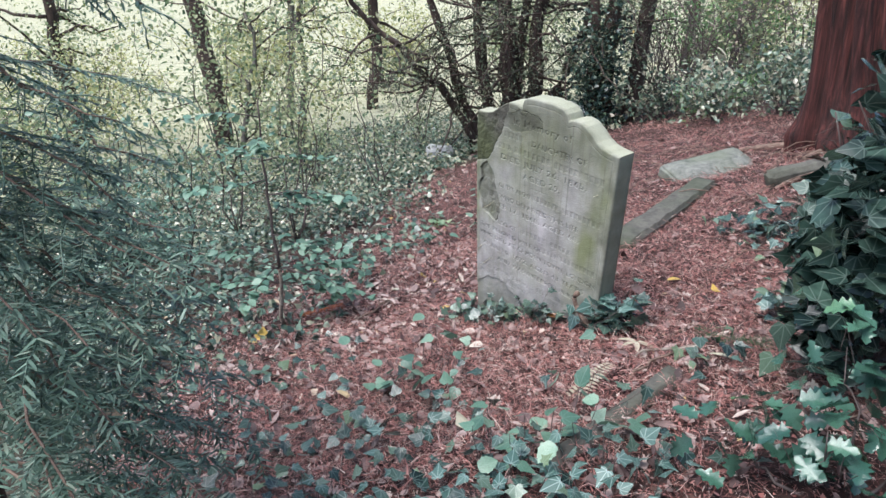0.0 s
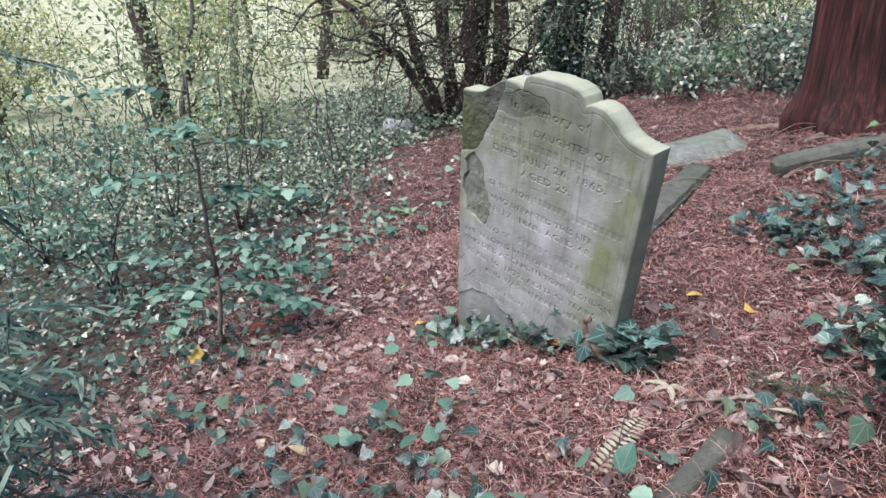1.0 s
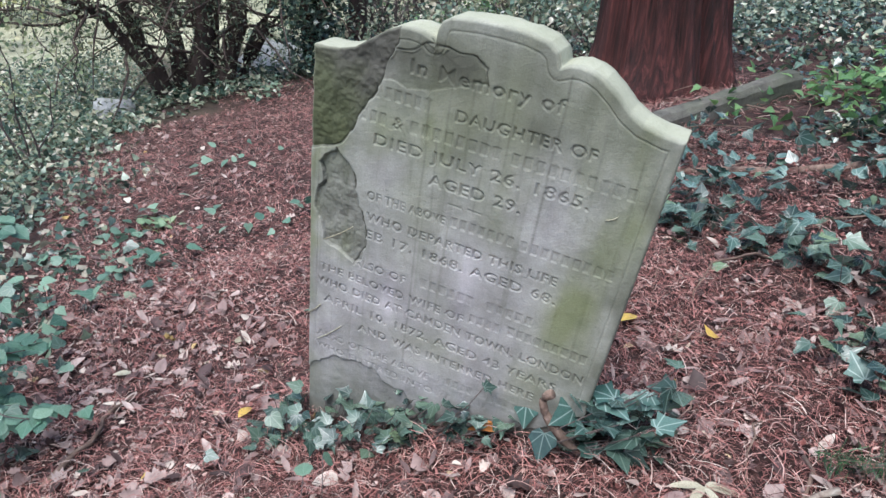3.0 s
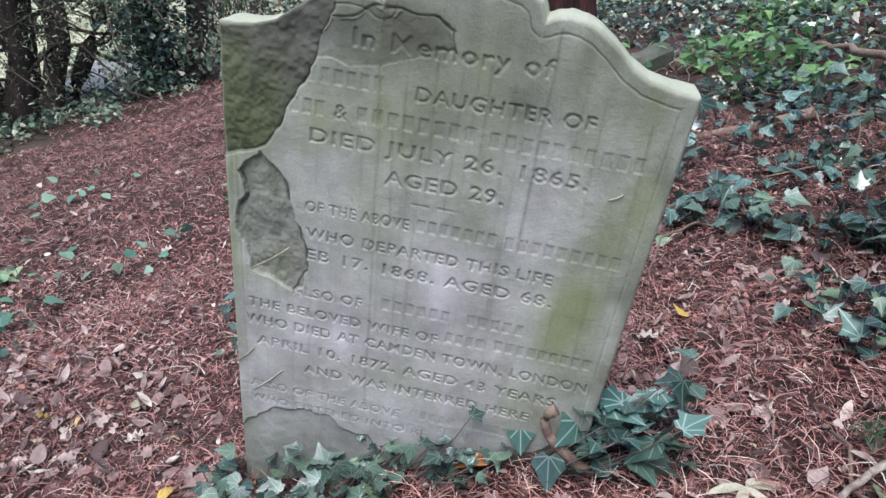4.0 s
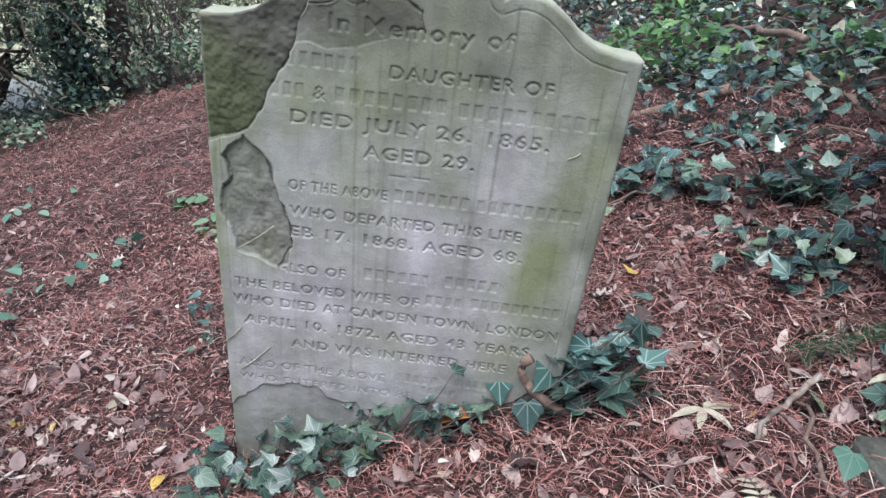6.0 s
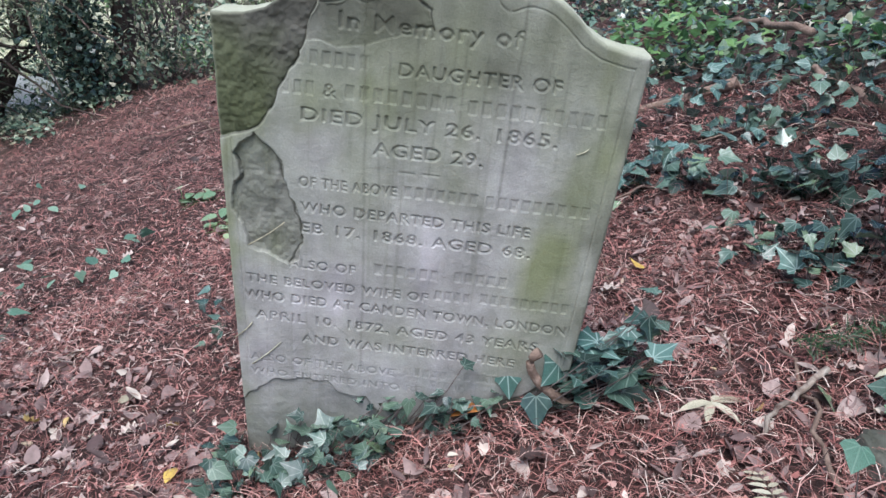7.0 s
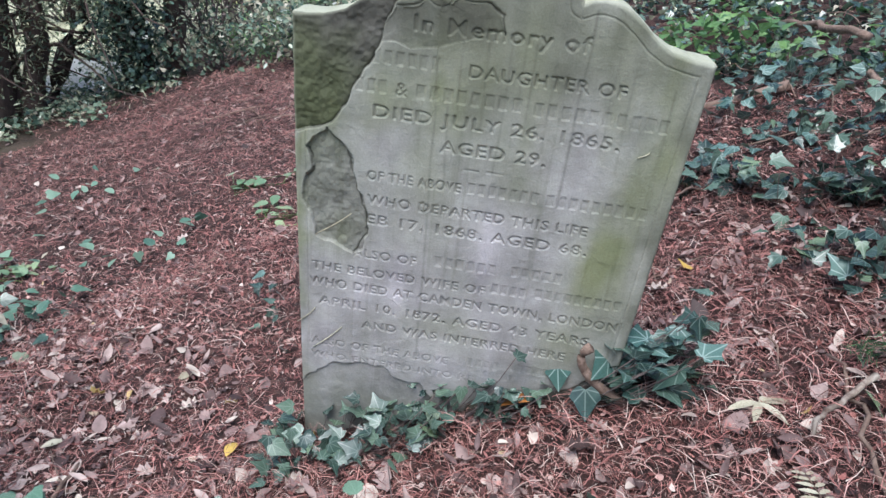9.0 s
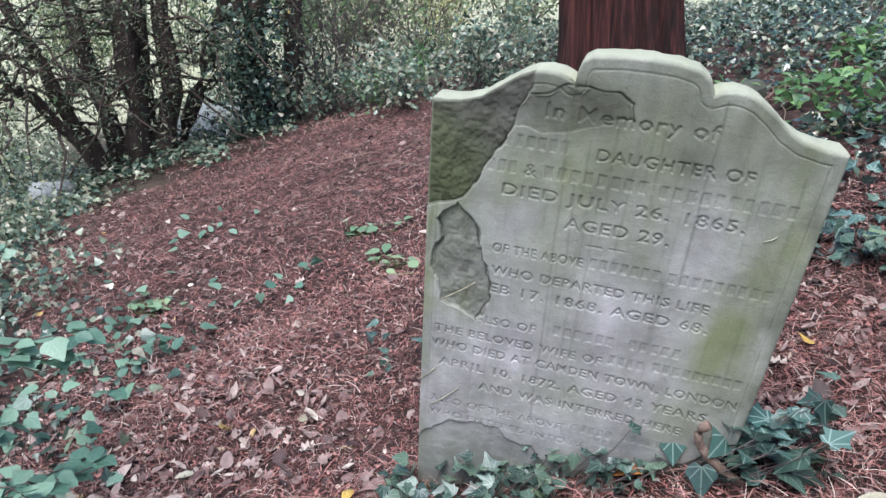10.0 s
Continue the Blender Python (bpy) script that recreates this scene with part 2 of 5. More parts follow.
# far ivy is paler than the near ivy: open light put into the leaf colour
M_IVY_FAR_LIT = foliage("ivy_cover", [(0.0, (0.035, 0.065, 0.05)), (0.22, (0.11, 0.175, 0.13)), (0.5, (0.22, 0.3, 0.21)), (0.75, (0.38, 0.42, 0.29)), (0.9, (0.5, 0.45, 0.33)), (1.0, (0.68, 0.64, 0.52))], 0.26, translucent=0.2, gloss=0.7)
M_FRESH = foliage("fresh_green_leaves", [(0.0, (0.07, 0.17, 0.06)), (0.5, (0.14, 0.28, 0.1)), (1.0, (0.25, 0.42, 0.14))], 0.4, veins=0.2, translucent=0.35)
M_SEEDLING = foliage("seedling_leaves", [(0.0, (0.17, 0.3, 0.17)), (0.6, (0.28, 0.42, 0.25)), (1.0, (0.42, 0.54, 0.3))], 0.4, veins=0.2, translucent=0.3)
M_BRAMBLE = foliage("bramble_leaves", [(0.0, (0.07, 0.16, 0.115)), (0.55, (0.145, 0.285, 0.2)), (1.0, (0.28, 0.43, 0.31))], 0.34, veins=0.16, translucent=0.25, gloss=0.7)
M_CONIFER = foliage("conifer_needles", [(0.0, (0.05, 0.085, 0.065)), (0.5, (0.14, 0.225, 0.175)), (0.85, (0.26, 0.38, 0.3)), (1.0, (0.4, 0.47, 0.37))], 0.36, translucent=0.4)
M_SPRIG = foliage("fallen_sprig_needles", [(0.0, (0.015, 0.045, 0.018)), (0.6, (0.035, 0.1, 0.04)), (1.0, (0.08, 0.17, 0.07))], 0.4, translucent=0.2)
M_YEW_LEAF = foliage("yew_foliage", [(0.0, (0.03, 0.05, 0.034)), (0.4, (0.1, 0.14, 0.088)), (0.72, (0.24, 0.27, 0.17)), (1.0, (0.5, 0.48, 0.34))], 0.36, translucent=0.3)
# background leaves, these two: colours raised to hold the open sunlight beyond the trees
M_SHRUB = foliage("shrub_leaves", [(0.0, (0.1, 0.16, 0.09)), (0.35, (0.26, 0.35, 0.19)), (0.7, (0.46, 0.52, 0.29)), (1.0, (0.7, 0.66, 0.42))], 0.38, translucent=0.45)
M_AUTUMN_SUNLIT = foliage("autumn_leaves_sunlit", [(0.0, (0.24, 0.27, 0.09)), (0.4, (0.5, 0.52, 0.22)), (0.8, (0.72, 0.7, 0.38)), (1.0, (0.8, 0.76, 0.55))], 0.5, translucent=0.5)
M_HOLLY = foliage("holly_leaves", [(0.0, (0.025, 0.07, 0.055)), (0.5, (0.05, 0.13, 0.09)), (0.95, (0.085, 0.19, 0.13)), (1.0, (0.15, 0.32, 0.1))], 0.13, translucent=0.1, gloss=1.0)
M_IVY_NEAR = foliage("low_ivy", [(0.0, (0.02, 0.042, 0.034)), (0.35, (0.055, 0.105, 0.08)), (0.65, (0.11, 0.18, 0.13)), (0.85, (0.21, 0.27, 0.18)), (0.95, (0.36, 0.33, 0.25)), (1.0, (0.5, 0.46, 0.36))], 0.28, veins=0.15, translucent=0.15, gloss=0.7)
M_CREAM = foliage("bleached_leaf", [(0.0, (0.42, 0.38, 0.27)), (1.0, (0.6, 0.57, 0.44))], 0.6, translucent=0.15)
M_YELLOW = foliage("yellow_leaf", [(0.0, (0.62, 0.38, 0.06)), (1.0, (0.75, 0.55, 0.16))], 0.6, translucent=0.2)
M_ORANGE = foliage("orange_leaf", [(0.0, (0.5, 0.15, 0.05)), (1.0, (0.62, 0.26, 0.07))], 0.6, translucent=0.15)
M_RUST = bark("fresh_bark_flake", [(0.3, (0.16, 0.035, 0.016)), (0.6, (0.4, 0.12, 0.05)), (0.8, (0.5, 0.2, 0.1))], (60, 12, 60), 0.7)


# ---------------------------------------------------------------- mesh tools
rng = np.random.default_rng(7)


def mesh_from(name, verts, faces, mats, uv=None, smooth=False, face_mats=None):
    """A mesh from arrays; all faces have the same number of corners."""
    verts, faces = np.asarray(verts, np.float32), np.asarray(faces, np.int32)
    me = bpy.data.meshes.new(name)
    me.vertices.add(len(verts))
    me.vertices.foreach_set("co", verts.ravel())
    k = faces.shape[1]
    me.loops.add(faces.size)
    me.loops.foreach_set("vertex_index", faces.ravel())
    me.polygons.add(len(faces))
    me.polygons.foreach_set("loop_start", np.arange(0, faces.size, k, dtype=np.int32))
    if smooth:
        me.polygons.foreach_set("use_smooth", np.ones(len(faces), bool))
    for m in (mats if isinstance(mats, (list, tuple)) else [mats]):
        me.materials.append(m)
    if face_mats is not None:
        me.polygons.foreach_set("material_index", np.asarray(face_mats, np.int32))
    if uv is not None:
        layer = me.uv_layers.new(name="UVMap")
        layer.data.foreach_set("uv", np.asarray(uv, np.float32)[faces.ravel()].ravel())
    me.update(calc_edges=True)
    return me


def part_of(name, mesh, parent, label=""):
    ob = new(name, mesh)
    ob.parent = parent
    if label:
        tagged(ob, label)
    return ob


def thing(name, label, category, at=(0, 0, 0), group="", kind=""):
    ob = new(name)
    ob.location = at
    return tagged(ob, label, category, group, kind)


def solo(name, mesh, label, category, group="", kind=""):
    return tagged(new(name, mesh), label, category, group, kind)


class Soup:
    """Collects many small pieces into one mesh."""

    def __init__(self):
        self.v, self.f, self.u, self.n = [], [], [], 0

    def add(self, verts, faces, uv=None):
        faces = np.asarray(faces)
        if faces.shape[1] == 3:
            faces = np.concatenate([faces, faces[:, 2:3]], 1)
        self.v.append(np.asarray(verts, float))
        self.f.append(faces + self.n)
        self.u.append(np.zeros((len(verts), 2)) if uv is None else np.asarray(uv, float))
        self.n += len(verts)

    def scatter(self, template, mats):
        """template: (verts, triangles, uv); mats: N x 4 x 4."""
        tv, tf, tu = template
        hv = np.concatenate([tv, np.ones((len(tv), 1))], 1)
        v = np.einsum("nij,kj->nki", mats, hv)[..., :3].reshape(-1, 3)
        f = (tf[None] + (np.arange(len(mats)) * len(tv))[:, None, None]).reshape(-1, 3)
        self.add(v, f, np.tile(tu, (len(mats), 1)))

    def mesh(self, name, mats, smooth=False):
        f = np.concatenate(self.f)
        v, u = np.concatenate(self.v), np.concatenate(self.u)
        tri = f[:, 2] == f[:, 3]
        if tri.all():
            return mesh_from(name, v, f[:, :3], mats, u, smooth)
        t2 = np.concatenate([f[tri][:, :3], f[~tri][:, :3], f[~tri][:, [0, 2, 3]]])
        return mesh_from(name, v, t2, mats, u, smooth)


def fan(outline, lift=0.0, centre=(0, 0.42), fold=0.12, curl=0.0):
    """A leaf: an outline round a centre point, folded along its midrib. Base at the origin, tip along y, length 1."""
    o = np.array(outline, float)
    pts = np.concatenate([[centre], o])
    z = np.abs(pts[:, 0]) * fold + lift - curl * pts[:, 1] ** 2
    v = np.column_stack([pts, z])
    n = len(o)
    f = np.array([(0, 1 + i, 1 + (i + 1) % n) for i in range(n)])
    return v, f, np.column_stack([pts[:, 0] + 0.5, pts[:, 1]])


def mirror(right):
    return [(0, 0)] + right + [(0, 1)] + [(-x, y) for x, y in right[::-1]]


IVY_A = fan(mirror([(0.16, -0.1), (0.36, -0.02), (0.3, 0.14), (0.56, 0.3), (0.34, 0.42), (0.2, 0.58)]), centre=(0, 0.25), fold=0.14, curl=0.18)
IVY_B = fan(mirror([(0.2, -0.12), (0.42, 0.05), (0.5, 0.26), (0.36, 0.4), (0.22, 0.66)]), centre=(0, 0.25), fold=-0.1, curl=0.12)
IVY_C = fan(mirror([(0.1, -0.06), (0.4, 0.1), (0.28, 0.24), (0.34, 0.4), (0.16, 0.5)]), centre=(0, 0.25), fold=0.22, curl=0.28)
OVAL = fan(mirror([(0.2, 0.15), (0.31, 0.42), (0.22, 0.72)]), fold=0.2, curl=0.15)
LANCE = fan(mirror([(0.12, 0.2), (0.15, 0.5), (0.09, 0.8)]), fold=0.25, curl=0.2)
TOOTHED = fan(mirror([(0.22, 0.05), (0.3, 0.12), (0.33, 0.26), (0.42, 0.34), (0.36, 0.48), (0.38, 0.56), (0.27, 0.68), (0.24, 0.78), (0.12, 0.88)]), fold=0.14, curl=0.14)
HOLLY = fan(mirror([(0.12, 0.08), (0.34, 0.12), (0.2, 0.26), (0.4, 0.38), (0.22, 0.5), (0.36, 0.64), (0.14, 0.76), (0.18, 0.88)]), fold=0.32, curl=0.2)
DEAD_A = fan(mirror([(0.2, 0.06), (0.36, 0.24), (0.33, 0.5), (0.22, 0.78)]), fold=0.28, curl=0.3)
DEAD_B = fan([(0, 0), (0.3, 0.05), (0.36, 0.36), (0.28, 0.7), (0.02, 1.0), (-0.2, 0.72), (-0.4, 0.5), (-0.22, 0.12)], fold=-0.25, curl=-0.25)
DEAD_C = fan([(0, 0), (0.16, 0.2), (0.2, 0.5), (0.1, 0.85), (0, 1), (-0.12, 0.7), (-0.14, 0.3)], fold=0.6, curl=-0.2)
DEAD_D = fan([(0, 0), (0.14, 0.02), (0.34, 0.14), (0.3, 0.34), (0.44, 0.46), (0.26, 0.62), (0.3, 0.82), (0.1, 0.86), (0.02, 1.0), (-0.16, 0.8), (-0.24, 0.84), (-0.27, 0.6), (-0.4, 0.42), (-0.26, 0.3), (-0.3, 0.1)], fold=0.35, curl=0.25)
for k, dz in enumerate((0.0, 0.1, -0.06, 0.16, -0.08, 0.12, 0.0, 0.2, -0.04, 0.1, -0.1, 0.14, -0.04, 0.18, 0.02, 0.12)):
    DEAD_D[0][k, 2] += dz


def strand(bend, width):
    """A long thin curved shed twig, base at the origin, length 1, with a ridged section."""
    t = np.linspace(0, 1, 4)
    x, w = bend * (4 * t * (1 - t)) + 0.3 * bend * np.sin(6 * t), width * (1 - 0.55 * t)
    z = 0.1 * np.sin(np.pi * t)
    v = np.concatenate([np.column_stack([x - w, t, z]), np.column_stack([x + w, t, z + 0.6 * w])])
    f = [q for i in range(3) for q in ((i, 4 + i, 5 + i), (i, 5 + i, i + 1))]
    return v, np.array(f), np.zeros((8, 2)) + 0.5


STRANDS = [strand(0.05, 0.018), strand(-0.035, 0.016), strand(0.11, 0.015), strand(0.015, 0.02)]
BLADE = (np.array([(-0.022, 0, 0), (0.022, 0, 0), (0.04, 0.35, 0.05), (-0.006, 0.35, 0.05), (0.032, 0.7, 0.03), (-0.004, 0.7, 0.03), (0, 1, -0.04)]),
         np.array([(0, 1, 2), (0, 2, 3), (3, 2, 4), (3, 4, 5), (5, 4, 6)]), np.zeros((7, 2)) + 0.5)


SLIVER = (np.array([(-0.022, 0, 0), (0.026, 0, 0), (0.036, 0.55, 0.05), (-0.004, 0.55, 0.05), (0, 1, -0.03)]), np.array([(0, 1, 2), (0, 2, 3), (3, 2, 4)]), np.zeros((5, 2)) + 0.5)
FAR_IVY = fan(mirror([(0.42, 0.08), (0.3, 0.45)]), centre=(0, 0.25), fold=0.14, curl=0.18)


def turns(n, flat=0.5, face=None):
    """n random turns as N x 3 x 3: any heading, tipped by about `flat` radians out of the level."""
    a = rng.uniform(0, 2 * np.pi, n) if face is None else face + rng.normal(0, 0.7, n)
    p, q = rng.normal(0, flat, n), rng.normal(0, flat, n)
    z = np.zeros(n)
    o = np.ones(n)
    ca, sa, cp, sp, cq, sq = np.cos(a), np.sin(a), np.cos(p), np.sin(p), np.cos(q), np.sin(q)
    rz = np.stack([ca, -sa, z, sa, ca, z, z, z, o], 1).reshape(n, 3, 3)
    rx = np.stack([o, z, z, z, cp, -sp, z, sp, cp], 1).reshape(n, 3, 3)
    ry = np.stack([cq, z, sq, z, o, z, -sq, z, cq], 1).reshape(n, 3, 3)
    return rz @ rx @ ry


def placed(points, rot, size):
    m = np.zeros((len(points), 4, 4))
    m[:, :3, :3] = rot * np.asarray(size)[:, None, None]
    m[:, :3, 3] = points
    m[:, 3, 3] = 1
    return m


def sizes(n, lo, hi):
    return rng.uniform(lo, hi, n)


def tube(points, radii, sides=7):
    """A round bar along points with its own radius at each; returns verts and faces."""
    p = np.array(points, float)
    r = np.broadcast_to(np.asarray(radii, float), (len(p),))
    d = np.gradient(p, axis=0)
    d /= np.linalg.norm(d, axis=1)[:, None] + 1e-9
    ref = np.where(np.abs(d[:, 2:3]) > 0.9, np.array([[1.0, 0, 0]]), np.array([[0, 0, 1.0]]))
    a = np.cross(d, ref)
    a /= np.linalg.norm(a, axis=1)[:, None]
    b = np.cross(d, a)
    th = np.linspace(0, 2 * np.pi, sides, endpoint=False)
    ring = p[:, None] + r[:, None, None] * (np.cos(th)[None, :, None] * a[:, None] + np.sin(th)[None, :, None] * b[:, None])
    v = ring.reshape(-1, 3)
    f = [(i * sides + j, i * sides + (j + 1) % sides, (i + 1) * sides + (j + 1) % sides, (i + 1) * sides + j) for i in range(len(p) - 1) for j in range(sides)]
    n = len(v)
    v = np.concatenate([v, p[:1], p[-1:]])
    f += [(n, (j + 1) % sides, j, j) for j in range(sides)]
    e = (len(p) - 1) * sides
    f += [(n + 1, e + j, e + (j + 1) % sides, e + (j + 1) % sides) for j in range(sides)]
    return v, np.array(f)


def wander(a, b, n, sway, droop=0.0):
    """A crooked line from a to b."""
    a, b = np.array(a, float), np.array(b, float)
    t = np.linspace(0, 1, n)[:, None]
    w = np.cumsum(rng.normal(0, 1, (n, 3)), 0)
    w -= w[0] + (w[-1] - w[0]) * t
    p = a + (b - a) * t + w * sway
    p[:, 2] -= droop * (t[:, 0] ** 2)
    return p


def ground_z(x, y):
    x, y = np.asarray(x, float), np.asarray(y, float)
    xs, ys = 14 * np.tanh(x / 14), np.where(y > 12, 12 + 16 * np.tanh((y - 12) / 16), y)
    ys = np.where(ys < -3, -3 + 4 * np.tanh((ys + 3) / 4), ys)
    return 0.4042 + 0.2742 * xs - 0.1392 * ys - 0.0082 * xs * ys - 0.0007 * xs * xs + 0.0031 * ys * ys


def lumps(x, y):
    return 0.018 * np.sin(3.1 * x + 1.3 * y) * np.sin(2.3 * y - 0.7 * x) + 0.008 * np.sin(9.0 * x + 4 * y) * np.sin(8.0 * y - 5 * x) + 0.004 * np.sin(23 * x) * np.sin(21 * y + 3 * x)


def gz(x, y):
    return ground_z(x, y) + lumps(np.asarray(x, float), np.asarray(y, float))


def on_ground(x, y, up=0.0):
    return np.column_stack([x, y, gz(x, y) + up])


# ---------------------------------------------------------------- ground
def build_ground():
    def axis(lo, hi, step, far):
        fine = np.arange(lo, hi, step)
        out = [hi + step]
        while out[-1] < far:
            out.append(out[-1] + (out[-1] - hi) * 0.22 + step)
        back = [lo - step]
        while back[-1] > -far:
            back.append(back[-1] - (lo - back[-1]) * 0.22 - step)
        return np.array(back[::-1] + list(fine) + out)
    xs, ys = axis(-2.5, 4.0, 0.03, 400), axis(0.6, 7.5, 0.03, 400)
    X, Y = np.meshgrid(xs, ys)
    Z = gz(X, Y)
    w, h = len(xs), len(ys)
    idx = np.arange(w * h).reshape(h, w)
    f = np.stack([idx[:-1, :-1], idx[:-1, 1:], idx[1:, 1:], idx[1:, :-1]], -1).reshape(-1, 4)
    me = mesh_from("ground", np.column_stack([X.ravel(), Y.ravel(), Z.ravel()]), f, M_GROUND, smooth=True)
    return solo("ground", me, "sloping woodland ground under red-brown needle litter", "ground", kind="structure")


build_ground()


# ---------------------------------------------------------------- headstone
STONE = Matrix(((0.65067, -0.00662, -0.75933, 0.1613), (-0.75347, -0.12995, -0.64451, 3.0593), (-0.09441, 0.99150, -0.08954, 1.0660), (0, 0, 0, 1)))
HEAD_TOP = [(0, 0), (0.03, 0.001), (0.06, 0.004), (0.1, 0.017), (0.14, 0.046), (0.172, 0.068), (0.2, 0.081), (0.225, 0.084), (0.25, 0.082), (0.27, 0.075), (0.279, 0.068),
            (0.2805, 0.092), (0.288, 0.11), (0.305, 0.121), (0.36, 0.127), (0.41, 0.128), (0.46, 0.126), (0.499, 0.118), (0.519, 0.104), (0.5275, 0.086), (0.529, 0.079),
            (0.544, 0.087), (0.564, 0.09), (0.589, 0.087), (0.614, 0.077), (0.643, 0.056), (0.672, 0.031), (0.7, 0.016), (0.74, 0.007), (0.78, 0.004)]
LINES = [("In Memory of", 0.235, 0.556, 0.012, 0.030), ("DAUGHTER OF", 0.345, 0.635, -0.063, 0.025), ("&", 0.209, 0.232, -0.115, 0.026),
         ("DIED JULY 26. 1865.", 0.168, 0.645, -0.163, 0.026), ("AGED 29.", 0.305, 0.513, -0.216, 0.026), ("OF THE ABOVE", 0.163, 0.355, -0.3, 0.022),
         ("WHO DEPARTED THIS LIFE", 0.165, 0.622, -0.355, 0.022), ("EB 17. 1868. AGED 68.", 0.166, 0.63, -0.4, 0.023), ("ALSO OF", 0.14, 0.28, -0.486, 0.021),
         ("THE BELOVED WIFE OF", 0.05, 0.435, -0.533, 0.021), ("WHO DIED AT CAMDEN TOWN, LONDON", 0.043, 0.732, -0.575, 0.022),
         ("APRIL 10. 1872. AGED 43 YEARS", 0.066, 0.68, -0.624, 0.022), ("AND WAS INTERRED HERE", 0.168, 0.636, -0.674, 0.021),
         ("ALSO OF THE ABOVE", 0.051, 0.375, -0.74, 0.02), ("WHO ENTERED INTO RE", 0.049, 0.44, -0.78, 0.018)]
BARS = [(0.162, 0.298, -0.058, 0.024), (0.133, 0.2, -0.115, 0.025), (0.25, 0.46, -0.115, 0.025), (0.475, 0.735, -0.118, 0.025), (0.37, 0.52, -0.298, 0.022), (0.53, 0.737, -0.299, 0.022),
        (0.32, 0.46, -0.478, 0.022), (0.485, 0.6, -0.475, 0.022), (0.45, 0.53, -0.524, 0.021), (0.545, 0.735, -0.52, 0.021), (0.4, 0.5, -0.733, 0.02), (0.515, 0.633, -0.728, 0.02),
        (0.46, 0.54, -0.76, 0.016), (0.356, 0.388, -0.259, 0.0025), (0.402, 0.435, -0.258, 0.0025)]


def carve_mask(res, u1, v0, v1):
    """The inscription as a picture of depths over the stone's face."""
    w, h = int(u1 / res), int((v1 - v0) / res)
    img = np.zeros((h, w), np.float32)
    for text, ua, ub, vm, cap in LINES:
        cu = bpy.data.curves.new("inscription", "FONT")
        cu.body, cu.size, cu.resolution_u, cu.space_character, cu.offset = text, 1.0, 3, 1.15, 0.012
        ob = bpy.data.objects.new("inscription", cu)
        scene.collection.objects.link(ob)
        bpy.context.view_layer.update()
        me = bpy.data.meshes.new_from_object(ob.evaluated_get(bpy.context.evaluated_depsgraph_get()))
        me.calc_loop_triangles()
        co = np.array([v.co[:2] for v in me.vertices])
        tri = np.array([t.vertices[:] for t in me.loop_triangles])
        bpy.data.objects.remove(ob)
        bpy.data.meshes.remove(me)
        bpy.data.curves.remove(cu)
        lo, hi = co.min(0), co.max(0)
        co[:, 0] = ua + (co[:, 0] - lo[0]) / (hi[0] - lo[0]) * (ub - ua)
        co[:, 1] = vm - cap / 2 + co[:, 1] / 0.73 * cap
        px = (co - (0, v0)) / res
        for a, b, c in px[tri]:
            x0, x1 = int(min(a[0], b[0], c[0])), int(max(a[0], b[0], c[0])) + 2
            y0, y1 = int(min(a[1], b[1], c[1])), int(max(a[1], b[1], c[1])) + 2
            X, Y = np.meshgrid(np.arange(x0, x1) + 0.5, np.arange(y0, y1) + 0.5)
            s = [(q[0] - p[0]) * (Y - p[1]) - (q[1] - p[1]) * (X - p[0]) for p, q in ((a, b), (b, c), (c, a))]
            inside = ((s[0] >= -0.3) & (s[1] >= -0.3) & (s[2] >= -0.3)) | ((s[0] <= 0.3) & (s[1] <= 0.3) & (s[2] <= 0.3))
            img[y0:y1, x0:x1] = np.maximum(img[y0:y1, x0:x1], inside[: img[y0:y1, x0:x1].shape[0], : img[y0:y1, x0:x1].shape[1]])
    for ua, ub, vm, cap in BARS:
        count = max(1, round((ub - ua) / (cap * 1.02))) if cap > 0.01 else 1
        pitch = (ub - ua) / count
        for k in range(count):
            a, b = ua + k * pitch, ua + (k + (0.62 if count > 1 else 1.0)) * pitch
            img[int((vm - cap / 2 - v0) / res):int((vm + cap / 2 - v0) / res) + 1, int(a / res):int(b / res)] = 0.5
    k = np.array([0.25, 0.5, 0.25])
    for ax in (0, 1):
        img = np.apply_along_axis(lambda r: np.convolve(r, k, "same"), ax, img)
    return img


def value_noise(u, v, freq, seed):
    g = np.random.default_rng(seed).uniform(-1, 1, (160, 160))
    x, y = u * freq + 20, v * freq + 100 + seed
    xi, yi = np.floor(x).astype(int), np.floor(y).astype(int)
    fx, fy = x - xi, y - yi
    fx, fy = fx * fx * (3 - 2 * fx), fy * fy * (3 - 2 * fy)
    a, b, c, d = g[yi % 160, xi % 160], g[yi % 160, (xi + 1) % 160], g[(yi + 1) % 160, xi % 160], g[(yi + 1) % 160, (xi + 1) % 160]
    return (a * (1 - fx) + b * fx) * (1 - fy) + (c * (1 - fx) + d * fx) * fy


def within(u, v, poly):
    inside = np.zeros(u.shape, bool)
    for (x0, y0), (x1, y1) in zip(poly, poly[1:] + poly[:1]):
        if y0 != y1:
            inside ^= ((y0 > v) != (y1 > v)) & (u < (x1 - x0) * (v - y0) / (y1 - y0) + x0)
    return inside


def line_distance(u, v, pts):
    best = np.full(u.shape, 9.0)
    for (x0, y0), (x1, y1) in zip(pts, pts[1:]):
        dx, dy = x1 - x0, y1 - y0
        t = np.clip(((u - x0) * dx + (v - y0) * dy) / (dx * dx + dy * dy + 1e-12), 0, 1)
        best = np.minimum(best, np.hypot(u - x0 - t * dx, v - y0 - t * dy))
    return best


